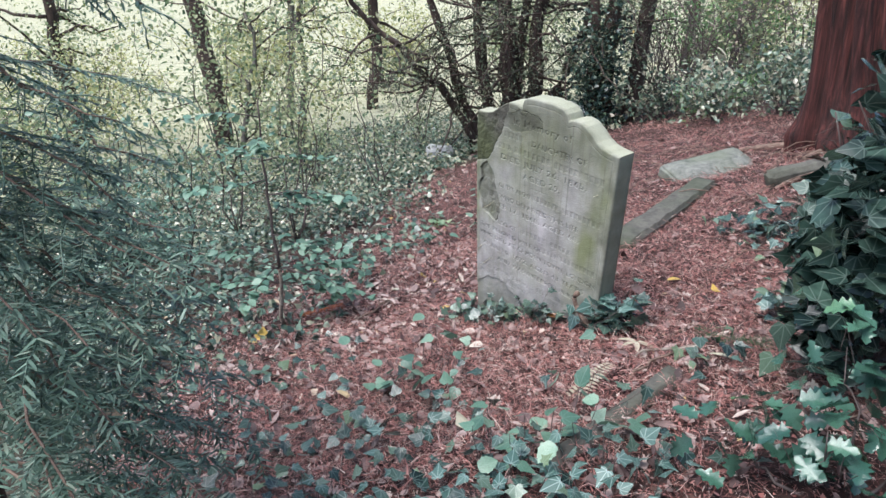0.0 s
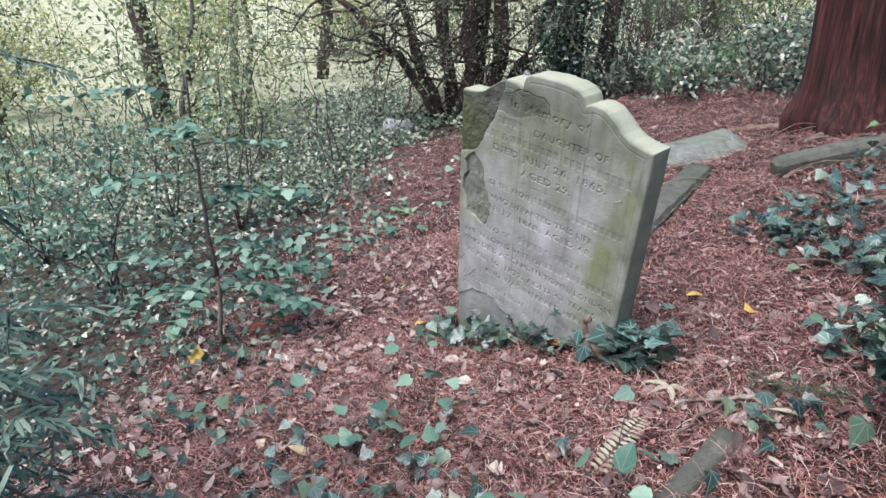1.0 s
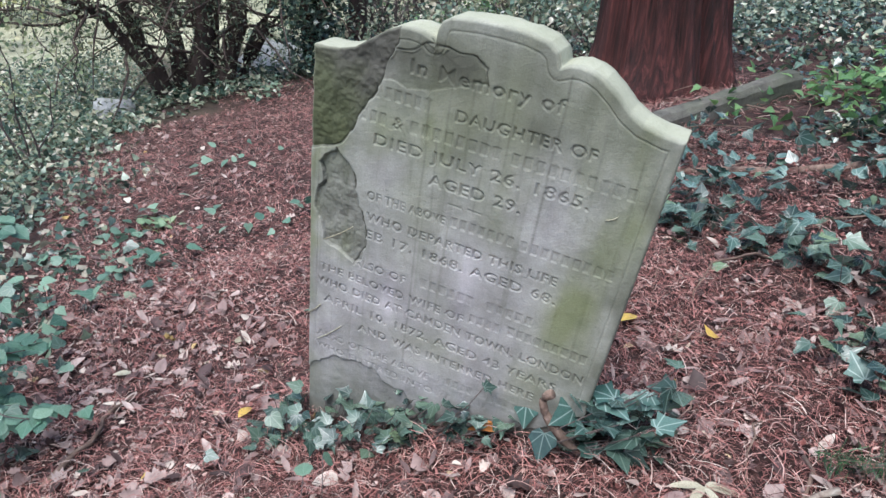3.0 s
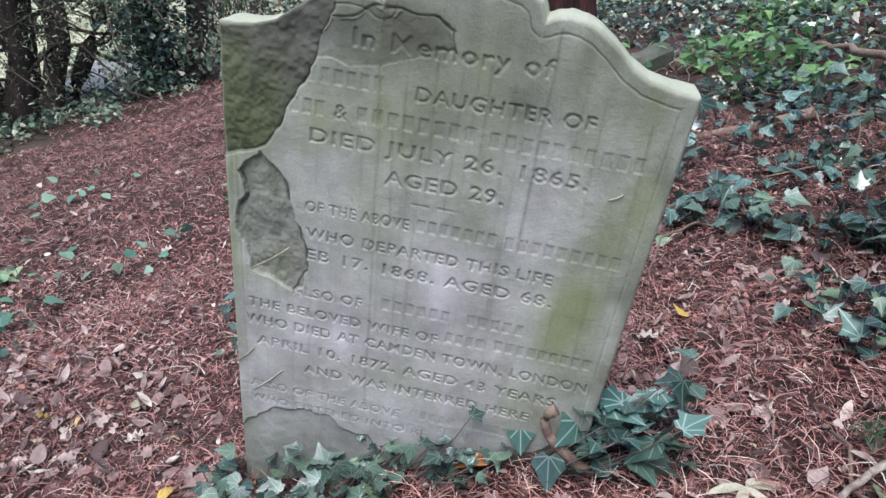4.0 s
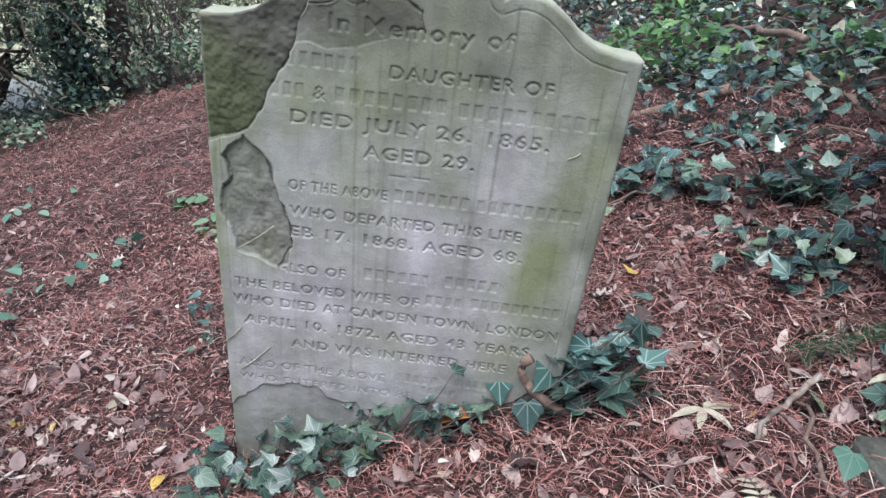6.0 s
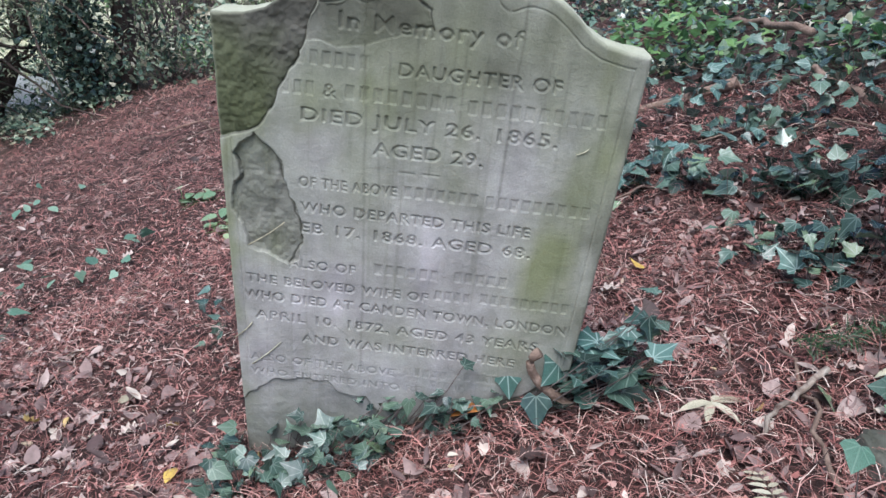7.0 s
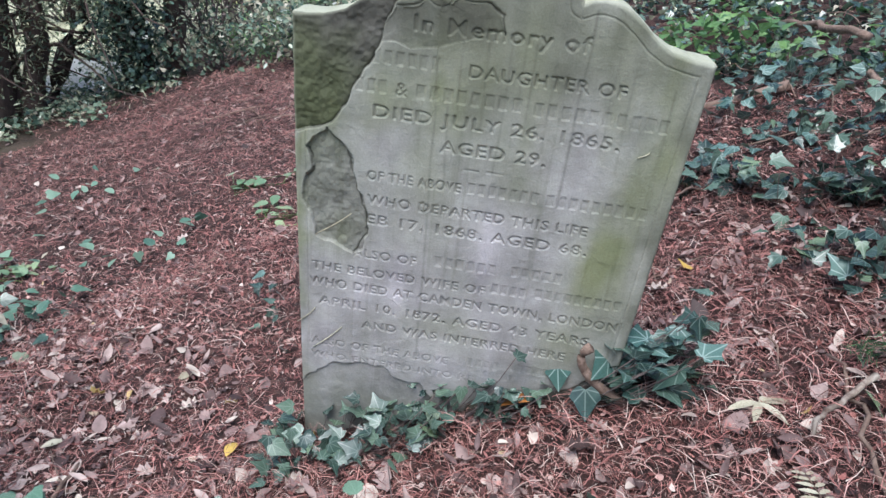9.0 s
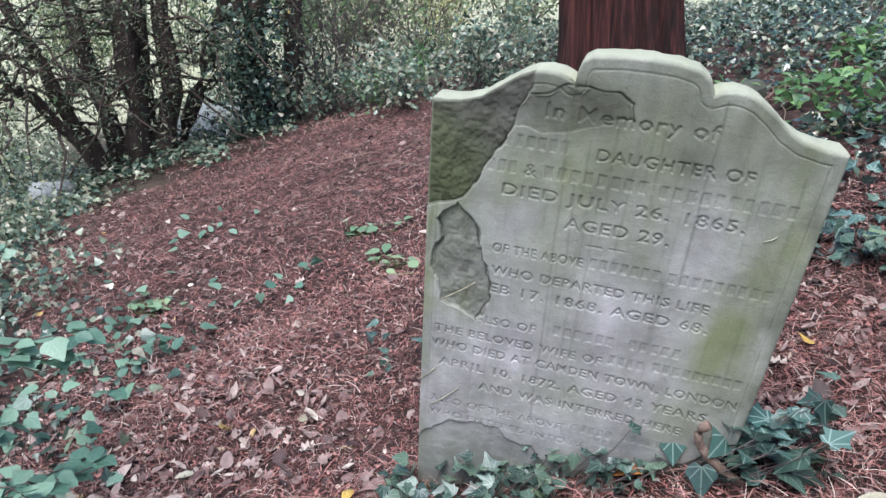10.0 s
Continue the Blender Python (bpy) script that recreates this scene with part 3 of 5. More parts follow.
def build_headstone():
    cols, rows, bottom, thick = 460, 620, -1.06, 0.093
    s, t = np.linspace(0, 1, cols), np.linspace(0, 1, rows)
    top_u = np.array(HEAD_TOP)
    S, T = np.meshgrid(s, t)
    top = np.interp(S * 0.78, top_u[:, 0], top_u[:, 1])
    V = bottom + T * (top - bottom)
    squeeze = 0.028 * np.clip(-V, 0, 1.1)
    U = 0.004 + squeeze + S * (0.775 - 2 * squeeze)
    jit = 0.006 * value_noise(U, V, 28, 1) + 0.003 * value_noise(U, V, 80, 2)
    Uj, Vj = U + jit, V + 0.006 * value_noise(U, V, 30, 3)
    edge = line_distance(U, V, [(0.03, -1.06), (0.004, 0)] + HEAD_TOP[1:-1] + [(0.779, 0.004), (0.75, -1.06)])
    rough = value_noise(U, V, 24, 4) + 0.6 * value_noise(U, V, 60, 5) + 0.35 * value_noise(U, V, 150, 6)
    z = 0.0007 * value_noise(U, V, 14, 7) + 0.00025 * value_noise(U, V, 120, 8)
    broken = np.zeros(U.shape)
    corner = [(-0.1, -0.24), (0.0, -0.235), (0.045, -0.215), (0.085, -0.195), (0.123, -0.139), (0.16, -0.066), (0.184, 0.0), (0.196, 0.04), (0.202, 0.2), (-0.1, 0.2)]
    chip = [(0.072, -0.21), (0.112, -0.246), (0.133, -0.266), (0.143, -0.32), (0.162, -0.365), (0.166, -0.432), (0.163, -0.477), (0.138, -0.495), (0.098, -0.476), (0.053, -0.461), (0.045, -0.409), (0.024, -0.382), (0.03, -0.322), (0.052, -0.301), (0.038, -0.255)]
    spall = [(0.2, 0.035), (0.24, 0.045), (0.264, 0.059), (0.287, 0.052), (0.302, 0.051), (0.316, 0.066), (0.343, 0.059), (0.368, 0.061), (0.389, 0.05), (0.396, 0.015), (0.328, -0.006), (0.288, -0.026), (0.234, -0.034), (0.175, -0.03), (0.186, 0.0)]
    flake = [(0.0, -0.9), (0.041, -0.854), (0.063, -0.823), (0.113, -0.8), (0.184, -0.788), (0.227, -0.79), (0.251, -0.816), (0.287, -0.824), (0.314, -0.816), (0.348, -0.86), (0.36, -1.2), (0.0, -1.2)]
    foot = [(0.42, -1.2), (0.43, -0.88), (0.455, -0.85), (0.49, -0.86), (0.53, -0.81), (0.6, -0.79), (0.66, -0.76), (0.71, -0.72), (0.8, -0.73), (0.8, -1.2)]
    for poly, depth, lump in ((corner, 0.006, 0.0034), (spall, 0.0014, 0.0008), (chip, 0.009, 0.003), (flake, 0.0042, 0.0008), (foot, 0.003, 0.001)):
        m = within(Uj, Vj, poly)
        z = np.where(m, np.minimum(z, -depth + lump * rough), z)
        broken = np.where(m, {0.009: 0.42, 0.006: 0.92, 0.0042: 0.25, 0.003: 0.6, 0.0014: 0.45}[depth], broken)
    res = 0.00075
    img = carve_mask(res, 0.8, -1.08, 0.14)
    xi, yi = np.clip((U / res).astype(int), 0, img.shape[1] - 1), np.clip(((V + 1.08) / res).astype(int), 0, img.shape[0] - 1)
    letters = img[yi, xi] * np.where(broken > 0.5, 0.6, 1.0)
    letters *= np.where(V < -0.7, 0.6, 1.0) * (0.8 + 0.2 * value_noise(U, V, 18, 9))
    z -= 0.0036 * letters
    groove = np.exp(-((edge - 0.024) / 0.0013) ** 2) * np.where(broken > 0.5, 0.2, 1) * (V > -0.75)
    z -= 0.0018 * groove
    cracks = [[(0.2, 0.085), (0.196, 0.04), (0.184, 0.0), (0.16, -0.066), (0.123, -0.139), (0.085, -0.195), (0.0, -0.238)], [(0.072, -0.21), (0.112, -0.246), (0.143, -0.32), (0.166, -0.432), (0.138, -0.495)],
              [(0.03, -0.33), (0.05, -0.31), (0.042, -0.26)], [(0.2, 0.037), (0.264, 0.059), (0.316, 0.066), (0.368, 0.061), (0.396, 0.04), (0.398, 0.01)]]
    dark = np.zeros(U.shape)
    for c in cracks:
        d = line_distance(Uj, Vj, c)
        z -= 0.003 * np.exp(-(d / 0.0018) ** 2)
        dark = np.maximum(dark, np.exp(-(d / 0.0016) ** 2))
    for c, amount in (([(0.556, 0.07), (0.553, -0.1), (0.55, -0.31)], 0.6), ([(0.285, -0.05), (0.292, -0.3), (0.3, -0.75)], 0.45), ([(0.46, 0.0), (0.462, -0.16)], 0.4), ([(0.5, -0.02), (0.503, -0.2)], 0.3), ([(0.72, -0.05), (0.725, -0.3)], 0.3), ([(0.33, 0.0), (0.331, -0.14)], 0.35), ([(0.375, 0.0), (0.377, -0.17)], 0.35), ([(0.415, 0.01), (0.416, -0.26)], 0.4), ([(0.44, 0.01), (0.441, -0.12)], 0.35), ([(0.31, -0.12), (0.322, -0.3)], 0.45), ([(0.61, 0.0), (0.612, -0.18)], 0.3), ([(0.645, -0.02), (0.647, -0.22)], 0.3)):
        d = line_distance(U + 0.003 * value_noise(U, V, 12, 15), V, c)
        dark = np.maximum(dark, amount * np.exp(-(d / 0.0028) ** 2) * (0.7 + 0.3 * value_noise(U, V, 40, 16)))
    r = 0.007
    z -= np.where(edge < r, r - np.sqrt(np.clip(r * r - (r - edge) ** 2, 0, None)), 0) * 0.8
    front = np.stack([U, V, z], -1).reshape(-1, 3)
    idx = np.arange(rows * cols).reshape(rows, cols)
    faces = [np.stack([idx[:-1, :-1], idx[:-1, 1:], idx[1:, 1:], idx[1:, :-1]], -1).reshape(-1, 4)]
    # red broken stone, green pale edges, blue drip stains plus painted crack and letter shade
    wear_shade = np.stack([broken, np.clip(1 - edge / 0.006, 0, 1) * 0.4 * (V > -0.3), np.maximum(dark * 0.9, letters * 0.16), np.ones(U.shape)], -1).reshape(-1, 4)
    # stains: green algae, dark grime, bare pale stone
    def blot(spots, seed):
        out = np.zeros(U.shape)
        wu, wv = U + 0.03 * value_noise(U, V, 9, seed) + 0.012 * value_noise(U, V, 30, seed + 1), V + 0.04 * value_noise(U, V, 7, seed + 2)
        for u, v, ru, rv, amount in spots:
            out = np.maximum(out, amount * np.exp(-((wu - u) / ru) ** 2 - ((wv - v) / rv) ** 2))
        streaks = 0.72 + 0.28 * value_noise(U, V * 0.12, 45, seed + 3) + 0.2 * value_noise(U, V, 16, seed + 4)
        return np.clip(out * streaks, 0, 1)
    algae = blot([(0.68, -0.44, 0.075, 0.16, 0.8), (0.72, -0.2, 0.06, 0.3, 0.6), (0.34, -0.08, 0.1, 0.12, 0.75), (0.2, -0.13, 0.06, 0.09, 0.6), (0.62, -0.02, 0.1, 0.14, 0.55), (0.47, -0.1, 0.05, 0.2, 0.5),
                  (0.36, -0.62, 0.16, 0.04, 0.3), (0.02, -0.5, 0.03, 0.5, 0.65), (0.3, -0.32, 0.05, 0.14, 0.4), (0.62, -0.66, 0.08, 0.06, 0.35), (0.1, -0.44, 0.05, 0.04, 0.7), (0.04, -0.17, 0.06, 0.05, 0.8)], 31)
    grime = blot([(0.3, 0.03, 0.16, 0.07, 0.9), (0.48, 0.06, 0.12, 0.07, 0.7), (0.62, 0.04, 0.1, 0.05, 0.6), (0.5, -0.03, 0.14, 0.08, 0.5), (0.36, -0.08, 0.1, 0.1, 0.4), (0.48, -0.02, 0.34, 0.09, 0.45), (0.7, -0.02, 0.06, 0.1, 0.4), (0.6, -0.86, 0.2, 0.1, 0.7), (0.77, -0.4, 0.02, 0.6, 0.5), (0.1, 0.02, 0.1, 0.1, 0.5)], 41)
    bare = blot([(0.19, -0.23, 0.06, 0.06, 0.9), (0.42, -0.44, 0.22, 0.18, 1.0), (0.55, -0.22, 0.1, 0.16, 0.85), (0.25, -0.6, 0.24, 0.2, 1.0), (0.5, -0.62, 0.1, 0.2, 1.1), (0.12, -0.75, 0.14, 0.14, 0.95), (0.4, -0.8, 0.26, 0.08, 0.95)], 51)
    stain = np.stack([np.clip(algae * 1.3, 0, 0.95), np.clip(grime * 1.35, 0, 0.95), bare, np.ones(U.shape)], -1).reshape(-1, 4)
    loop = np.concatenate([idx[:, 0], idx[-1, 1:], idx[::-1, -1][1:]])
    ring, verts, tints, stains, prev = front[loop], [front], [wear_shade], [stain], loop
    n = len(front)
    pale = np.clip((ring[:, 1] + 0.05) / 0.06, 0, 1)
    for depth, inset in ((0.022, 0.0), (0.045, 0.0), (0.068, 0.0), (thick - 0.005, 0.0), (thick, 0.004)):
        q = ring.copy()
        q[:, 2] = -depth + 0.0012 * value_noise(ring[:, 0] + depth * 3, ring[:, 1] + depth, 40, 11)
        q[:, 0] += np.where(q[:, 0] < 0.39, inset, -inset)
        q[:, 1] += 0.0012 * value_noise(ring[:, 0] * 1.3, ring[:, 1] + depth * 9, 50, 12) - inset * (pale > 0)
        cur = n + np.arange(len(loop))
        n += len(loop)
        verts.append(q)
        tints.append(np.column_stack([np.zeros(len(q)), 0.4 + 0.55 * pale, np.zeros(len(q)), np.ones(len(q))]))
        stains.append(np.column_stack([0.4 * (1 - pale), np.zeros(len(q)), np.zeros(len(q)), np.ones(len(q))]))
        faces.append(np.stack([prev[:-1], prev[1:], cur[1:], cur[:-1]], -1))
        prev = cur
    base = front[idx[0]].copy()
    base[:, 2] = -thick
    top_back = prev[rows - 1:rows - 1 + cols]
    cur = n + np.arange(cols)
    verts.append(base)
    tints.append(np.tile((0.3, 0, 0, 1), (cols, 1)))
    stains.append(np.tile((0.5, 0.4, 0, 1), (cols, 1)))
    faces.append(np.stack([top_back[:-1], top_back[1:], cur[1:], cur[:-1]], -1))
    allv = np.concatenate(verts)
    me = mesh_from("headstone", allv, np.concatenate(faces)[:, ::-1], M_HEAD, smooth=True)
    me.flip_normals()
    for name, rows_of in (("wear_shade", tints), ("stain", stains)):
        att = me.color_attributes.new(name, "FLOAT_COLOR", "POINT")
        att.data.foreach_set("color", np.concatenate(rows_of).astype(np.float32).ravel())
    ob = solo("headstone", me, "weathered grey sandstone headstone with carved inscription and flaking face", "gravestone")
    ob.matrix_world = STONE
    return ob


build_headstone()


# ---------------------------------------------------------------- other stones
def worn_block(name, length, width, height, mat, crown=0.0, seed=0, chips=0.012):
    """A dressed stone with worn edges: a rounded, uneven box, length along x, its underside at z = 0."""
    bm = bmesh.new()
    bmesh.ops.create_cube(bm, size=1)
    bmesh.ops.scale(bm, vec=(length, width, height), verts=bm.verts)
    bmesh.ops.translate(bm, vec=(0, 0, height / 2), verts=bm.verts)
    bmesh.ops.bevel(bm, geom=bm.edges[:], offset=min(width, height) * 0.16, segments=2, affect="EDGES")
    bmesh.ops.subdivide_edges(bm, edges=[e for e in bm.edges if e.calc_length() > 0.06], cuts=max(2, int(length / 0.07)), use_grid_fill=True)
    for v in bm.verts:
        k = noise.noise_vector(v.co * 9 + Vector((seed * 7.1, 0, 0)))
        v.co += k * chips + noise.noise_vector(v.co * 30 + Vector((seed, 3, 0))) * chips * 0.4
        v.co.z += crown * (1 - (2 * v.co.y / width) ** 2) * (v.co.z > height * 0.5)
    me = bpy.data.meshes.new(name)
    bm.to_mesh(me)
    bm.free()
    me.materials.append(mat)
    me.polygons.foreach_set("use_smooth", np.ones(len(me.polygons), bool))
    return me


def lay(ob, a, b, lift, roll=0.0):
    """Lays a stone or stick whose length is along x between two places on the ground."""
    a, b = Vector((a[0], a[1], float(gz(*a)) + lift)), Vector((b[0], b[1], float(gz(*b)) + lift))
    d = b - a
    q = d.to_track_quat("X", "Z").to_matrix().to_4x4()
    ob.matrix_world = Matrix.Translation((a + b) / 2) @ q @ pose(0, 0, 0, roll)


kerb = solo("kerb_stone", worn_block("kerb_stone", 0.62, 0.075, 0.12, M_KERB, 0.004, 1), "mossy grey stone grave kerb sunk in the litter", "kerb", "grave kerbs")
lay(kerb, (0.35, 1.65), (0.825, 2.045), -0.085, 8)
kerb = solo("kerb_stone", worn_block("kerb_stone", 1.45, 0.17, 0.13, M_KERB, 0.0, 2), "flat grey stone kerb behind the headstone", "kerb", "grave kerbs")
lay(kerb, (1.0, 3.62), (1.84, 4.72), -0.075)
kerb = solo("kerb_stone", worn_block("kerb_stone", 1.25, 0.12, 0.2, M_KERB, 0.01, 3), "dark mossy fallen kerb stone half buried on the bank", "kerb", "grave kerbs")
kerb.matrix_world = Matrix.Translation((2.72, 4.28, 0.42)) @ Vector((1.0, -0.05, 0.26)).to_track_quat("X", "Z").to_matrix().to_4x4()


def build_ledger():
    """A coped ledger: a slab whose top slopes to both sides and to its end."""
    L, W, H, R = 0.74, 0.64, 0.1, 0.07
    v = [(-L / 2, -W / 2, 0), (L / 2, -W / 2, 0), (L / 2, W / 2, 0), (-L / 2, W / 2, 0), (-L / 2, -W / 2, H), (L / 2, -W / 2, H), (L / 2, W / 2, H), (-L / 2, W / 2, H), (-L / 2 + 0.12, 0.1, H + R), (L / 2 - 0.18, 0.1, H + R)]
    bm = bmesh.new()
    vs = [bm.verts.new(p) for p in v]
    for f in ((3, 2, 1, 0), (0, 1, 5, 4), (1, 2, 6, 5), (2, 3, 7, 6), (3, 0, 4, 7), (4, 5, 9, 8), (6, 7, 8, 9), (5, 6, 9), (7, 4, 8)):
        bm.faces.new([vs[i] for i in f])
    bmesh.ops.bevel(bm, geom=bm.edges[:], offset=0.014, segments=2, affect="EDGES")
    bmesh.ops.subdivide_edges(bm, edges=bm.edges[:], cuts=5, use_grid_fill=True)
    for p in bm.verts:
        p.co += noise.noise_vector(p.co * 8) * 0.008 + noise.noise_vector(p.co * 25) * 0.004
    me = bpy.data.meshes.new("ledger_stone")
    bm.to_mesh(me)
    bm.free()
    me.materials.append(M_SLAB)
    me.polygons.foreach_set("use_smooth", np.ones(len(me.polygons), bool))
    ob = solo("ledger_stone", me, "lichened grey coped grave slab tilted in the needle litter", "grave slab")
    ob.matrix_world = pose(2.13, 5.14, 0.125, 17, -7, 22)
    return ob


build_ledger()
slab = solo("grave_slab", worn_block("grave_slab", 1.5, 0.7, 0.12, M_PALE, 0.0, 5, 0.006), "pale grey flat grave slab under the yew", "grave slab")
slab.matrix_world = pose(1.72, 10.3, -0.37, 6, -8, 62)
rock = solo("small_stone", worn_block("small_stone", 0.36, 0.2, 0.24, M_PALE, 0.03, 6, 0.02), "small grey stone marker among ivy", "stone")
rock.matrix_world = pose(-0.12, 9.0, float(gz(-0.12, 9.0)) - 0.05, 0, 6, 15)


# ---------------------------------------------------------------- redwood
def build_redwood():
    cx, cy = 3.24, 5.26
    base = thing("redwood_tree", "massive redwood trunk with fluted red-brown fibrous bark", "tree", (cx, cy, float(gz(cx, cy))))
    n, hs = 220, np.concatenate([np.linspace(-0.35, 1.6, 70), np.linspace(1.7, 8.0, 30)])
    th = np.linspace(0, 2 * np.pi, n, endpoint=False)
    TH, H = np.meshgrid(th, hs)
    flare = 0.125 * np.exp(-np.clip(H, 0, 9) / 0.22) + 0.06 * np.exp(-np.clip(H, 0, 9) / 1.2)
    R = 0.335 - 0.012 * H + flare * (1 + 0.3 * np.sin(5 * TH + 0.6) + 0.2 * np.sin(9 * TH))
    swirl = TH + 0.05 * np.sin(H * 1.1)
    R += 0.024 * np.sin(13 * swirl) + 0.018 * np.sin(29 * swirl + 1.5 * np.sin(H)) + 0.006 * np.sin(61 * swirl + 2 * np.sin(1.7 * H)) + 0.006 * np.sin(6 * H + 4 * TH)
    R += 0.006 * value_noise(TH * 8, H * 0.6, 4, 21) + 0.004 * value_noise(TH * 20, H, 4, 22)
    v = np.stack([R * np.cos(TH) - 0.15 * H, R * np.sin(TH), H], -1).reshape(-1, 3)
    idx = np.arange(n * len(hs)).reshape(len(hs), n)
    nxt = np.roll(idx, -1, 1)
    f = np.stack([idx[:-1], nxt[:-1], nxt[1:], idx[1:]], -1).reshape(-1, 4)
    part_of("trunk", mesh_from("trunk", v, f, M_RED_BARK, smooth=True), base)
    for a, b in (((2.25, 5.75), (3.05, 5.4)), ((2.6, 4.92), (3.1, 5.25))):
        p = wander((*a, 0), (*b, 0), 10, 0.03)
        p[:, 2] = gz(p[:, 0], p[:, 1]) + 0.015
        p -= np.array(base.location)
        vv, ff = tube(p, np.linspace(0.015, 0.035, 10))
        s = Soup()
        s.add(vv, ff)
        part_of("root", s.mesh("root", M_TWIG, True), base)


build_redwood()


# ---------------------------------------------------------------- woody plants
def leaves_along(soup, lines, template, count, spread, lo, hi, flat=0.7):
    pts = np.concatenate([np.asarray(l)[1:] for l in lines])
    pick = pts[rng.integers(0, len(pts), count)] + rng.normal(0, spread, (count, 3))
    soup.scatter(template, placed(pick, turns(count, flat), sizes(count, lo, hi)))


def branching(base, tips, r0, n=9, sway=0.03, twigs=5, twig_len=0.5, sides=6):
    """Stems from one base to several tips, with twigs; returns a soup of wood, and the lines for leaves."""
    stems, wood, lines = [], Soup(), []
    for tip in tips:
        p = wander(base + rng.normal(0, r0 * 1.2, 3) * (1, 1, 0), tip, n, sway)
        one = Soup()
        one.add(*tube(p, np.linspace(r0, r0 * 0.25, n), sides))
        stems.append(one)
        for _ in range(twigs):
            k = rng.integers(n // 3, n)
            d = rng.normal(0, 1, 3) * (1, 1, 0.6) + (0, 0, 0.3)
            q = wander(p[k], p[k] + d / np.linalg.norm(d) * twig_len * rng.uniform(0.5, 1.2), 5, 0.03)
            wood.add(*tube(q, np.linspace(r0 * 0.28, r0 * 0.08, 5), 4))
            lines.append(q)
        lines.append(p[n // 3:])
    return (stems, wood), lines


def add_wood(wood, mat, base):
    """Each main stem as a part; the fine twigs as one part of kind stuff."""
    stems, twigs = wood
    for one in stems:
        part_of("stem", one.mesh("stem", mat, True), base)
    tagged(part_of("twig_growth", twigs.mesh("twig_growth", mat, True), base), kind="stuff")


def add_leaves(soup, mat, base, name="foliage", label=""):
    return tagged(part_of(name, soup.mesh(name, mat), base, label), kind="stuff")


def shrub(name, label, category, xy, height, spread, stems, leaves, leaf, leaf_mat, size, wood_mat=M_STEM, r0=0.012, twig=0.4, scatter=0.1, group="", twigs=6, sink=0.02):
    x, y = xy
    base = thing(name, label, category, (x, y, float(gz(x, y)) - sink), group)
    tips = [np.array((rng.normal(0, spread), rng.normal(0, spread), height * rng.uniform(0.65, 1.1))) for _ in range(stems)]
    wood, lines = branching(np.zeros(3), tips, r0, sway=0.05 * height / 1.5, twigs=twigs, twig_len=twig)
    add_wood(wood, wood_mat, base)
    if leaves:
        s = Soup()
        leaves_along(s, lines, leaf, leaves, scatter, *size)
        add_leaves(s, leaf_mat, base, "foliage")
    return base


def build_yew():
    """The many-stemmed yew and its dark hanging foliage."""
    cx, cy = 0.85, 9.4
    z0 = float(gz(cx, cy))
    base = thing("yew_tree", "dark many-stemmed yew with twiggy hanging branches", "tree", (cx, cy, z0))
    lines = []
    for k, (dx, dy, h, r) in enumerate(((-1.7, 0.2, 3.2, 0.08), (-0.9, 0.5, 4.6, 0.1), (-0.4, -0.2, 5.0, 0.13), (0.05, 0.3, 4.8, 0.1), (0.85, -0.1, 4.0, 0.12), (1.6, 0.4, 3.2, 0.1), (-2.4, -0.3, 2.3, 0.06), (0.45, 0.2, 4.6, 0.08))):
        a = np.array((dx * 0.18, dy * 0.2, -0.2))
        p = wander(a, (dx, dy, h), 14, 0.05)
        s = Soup()
        s.add(*tube(p, np.linspace(r, r * 0.35, 14) * (1 + 0.12 * np.sin(np.arange(14) * 2.1)), 10))
        part_of("trunk", s.mesh("trunk", M_YEW_BARK, True), base)
        for _ in range(15):
            j = rng.integers(3, 9)
            d = rng.normal(0, 1, 3) * (1, 1, 0.35)
            q = wander(p[j], p[j] + d / np.linalg.norm(d) * rng.uniform(0.7, 1.9), 8, 0.05, droop=rng.uniform(0, 0.5))
            lines.append(q)
    s = Soup()
    for q in lines:
        s.add(*tube(q, np.linspace(0.02, 0.004, len(q)), 4))
    tagged(part_of("branch_growth", s.mesh("branch_growth", M_YEW_BARK, True), base), kind="stuff")
    s = Soup()
    leaves_along(s, lines, LANCE, 20000, 0.12, 0.026, 0.06)
    add_leaves(s, M_YEW_LEAF, base, "crown")


build_yew()


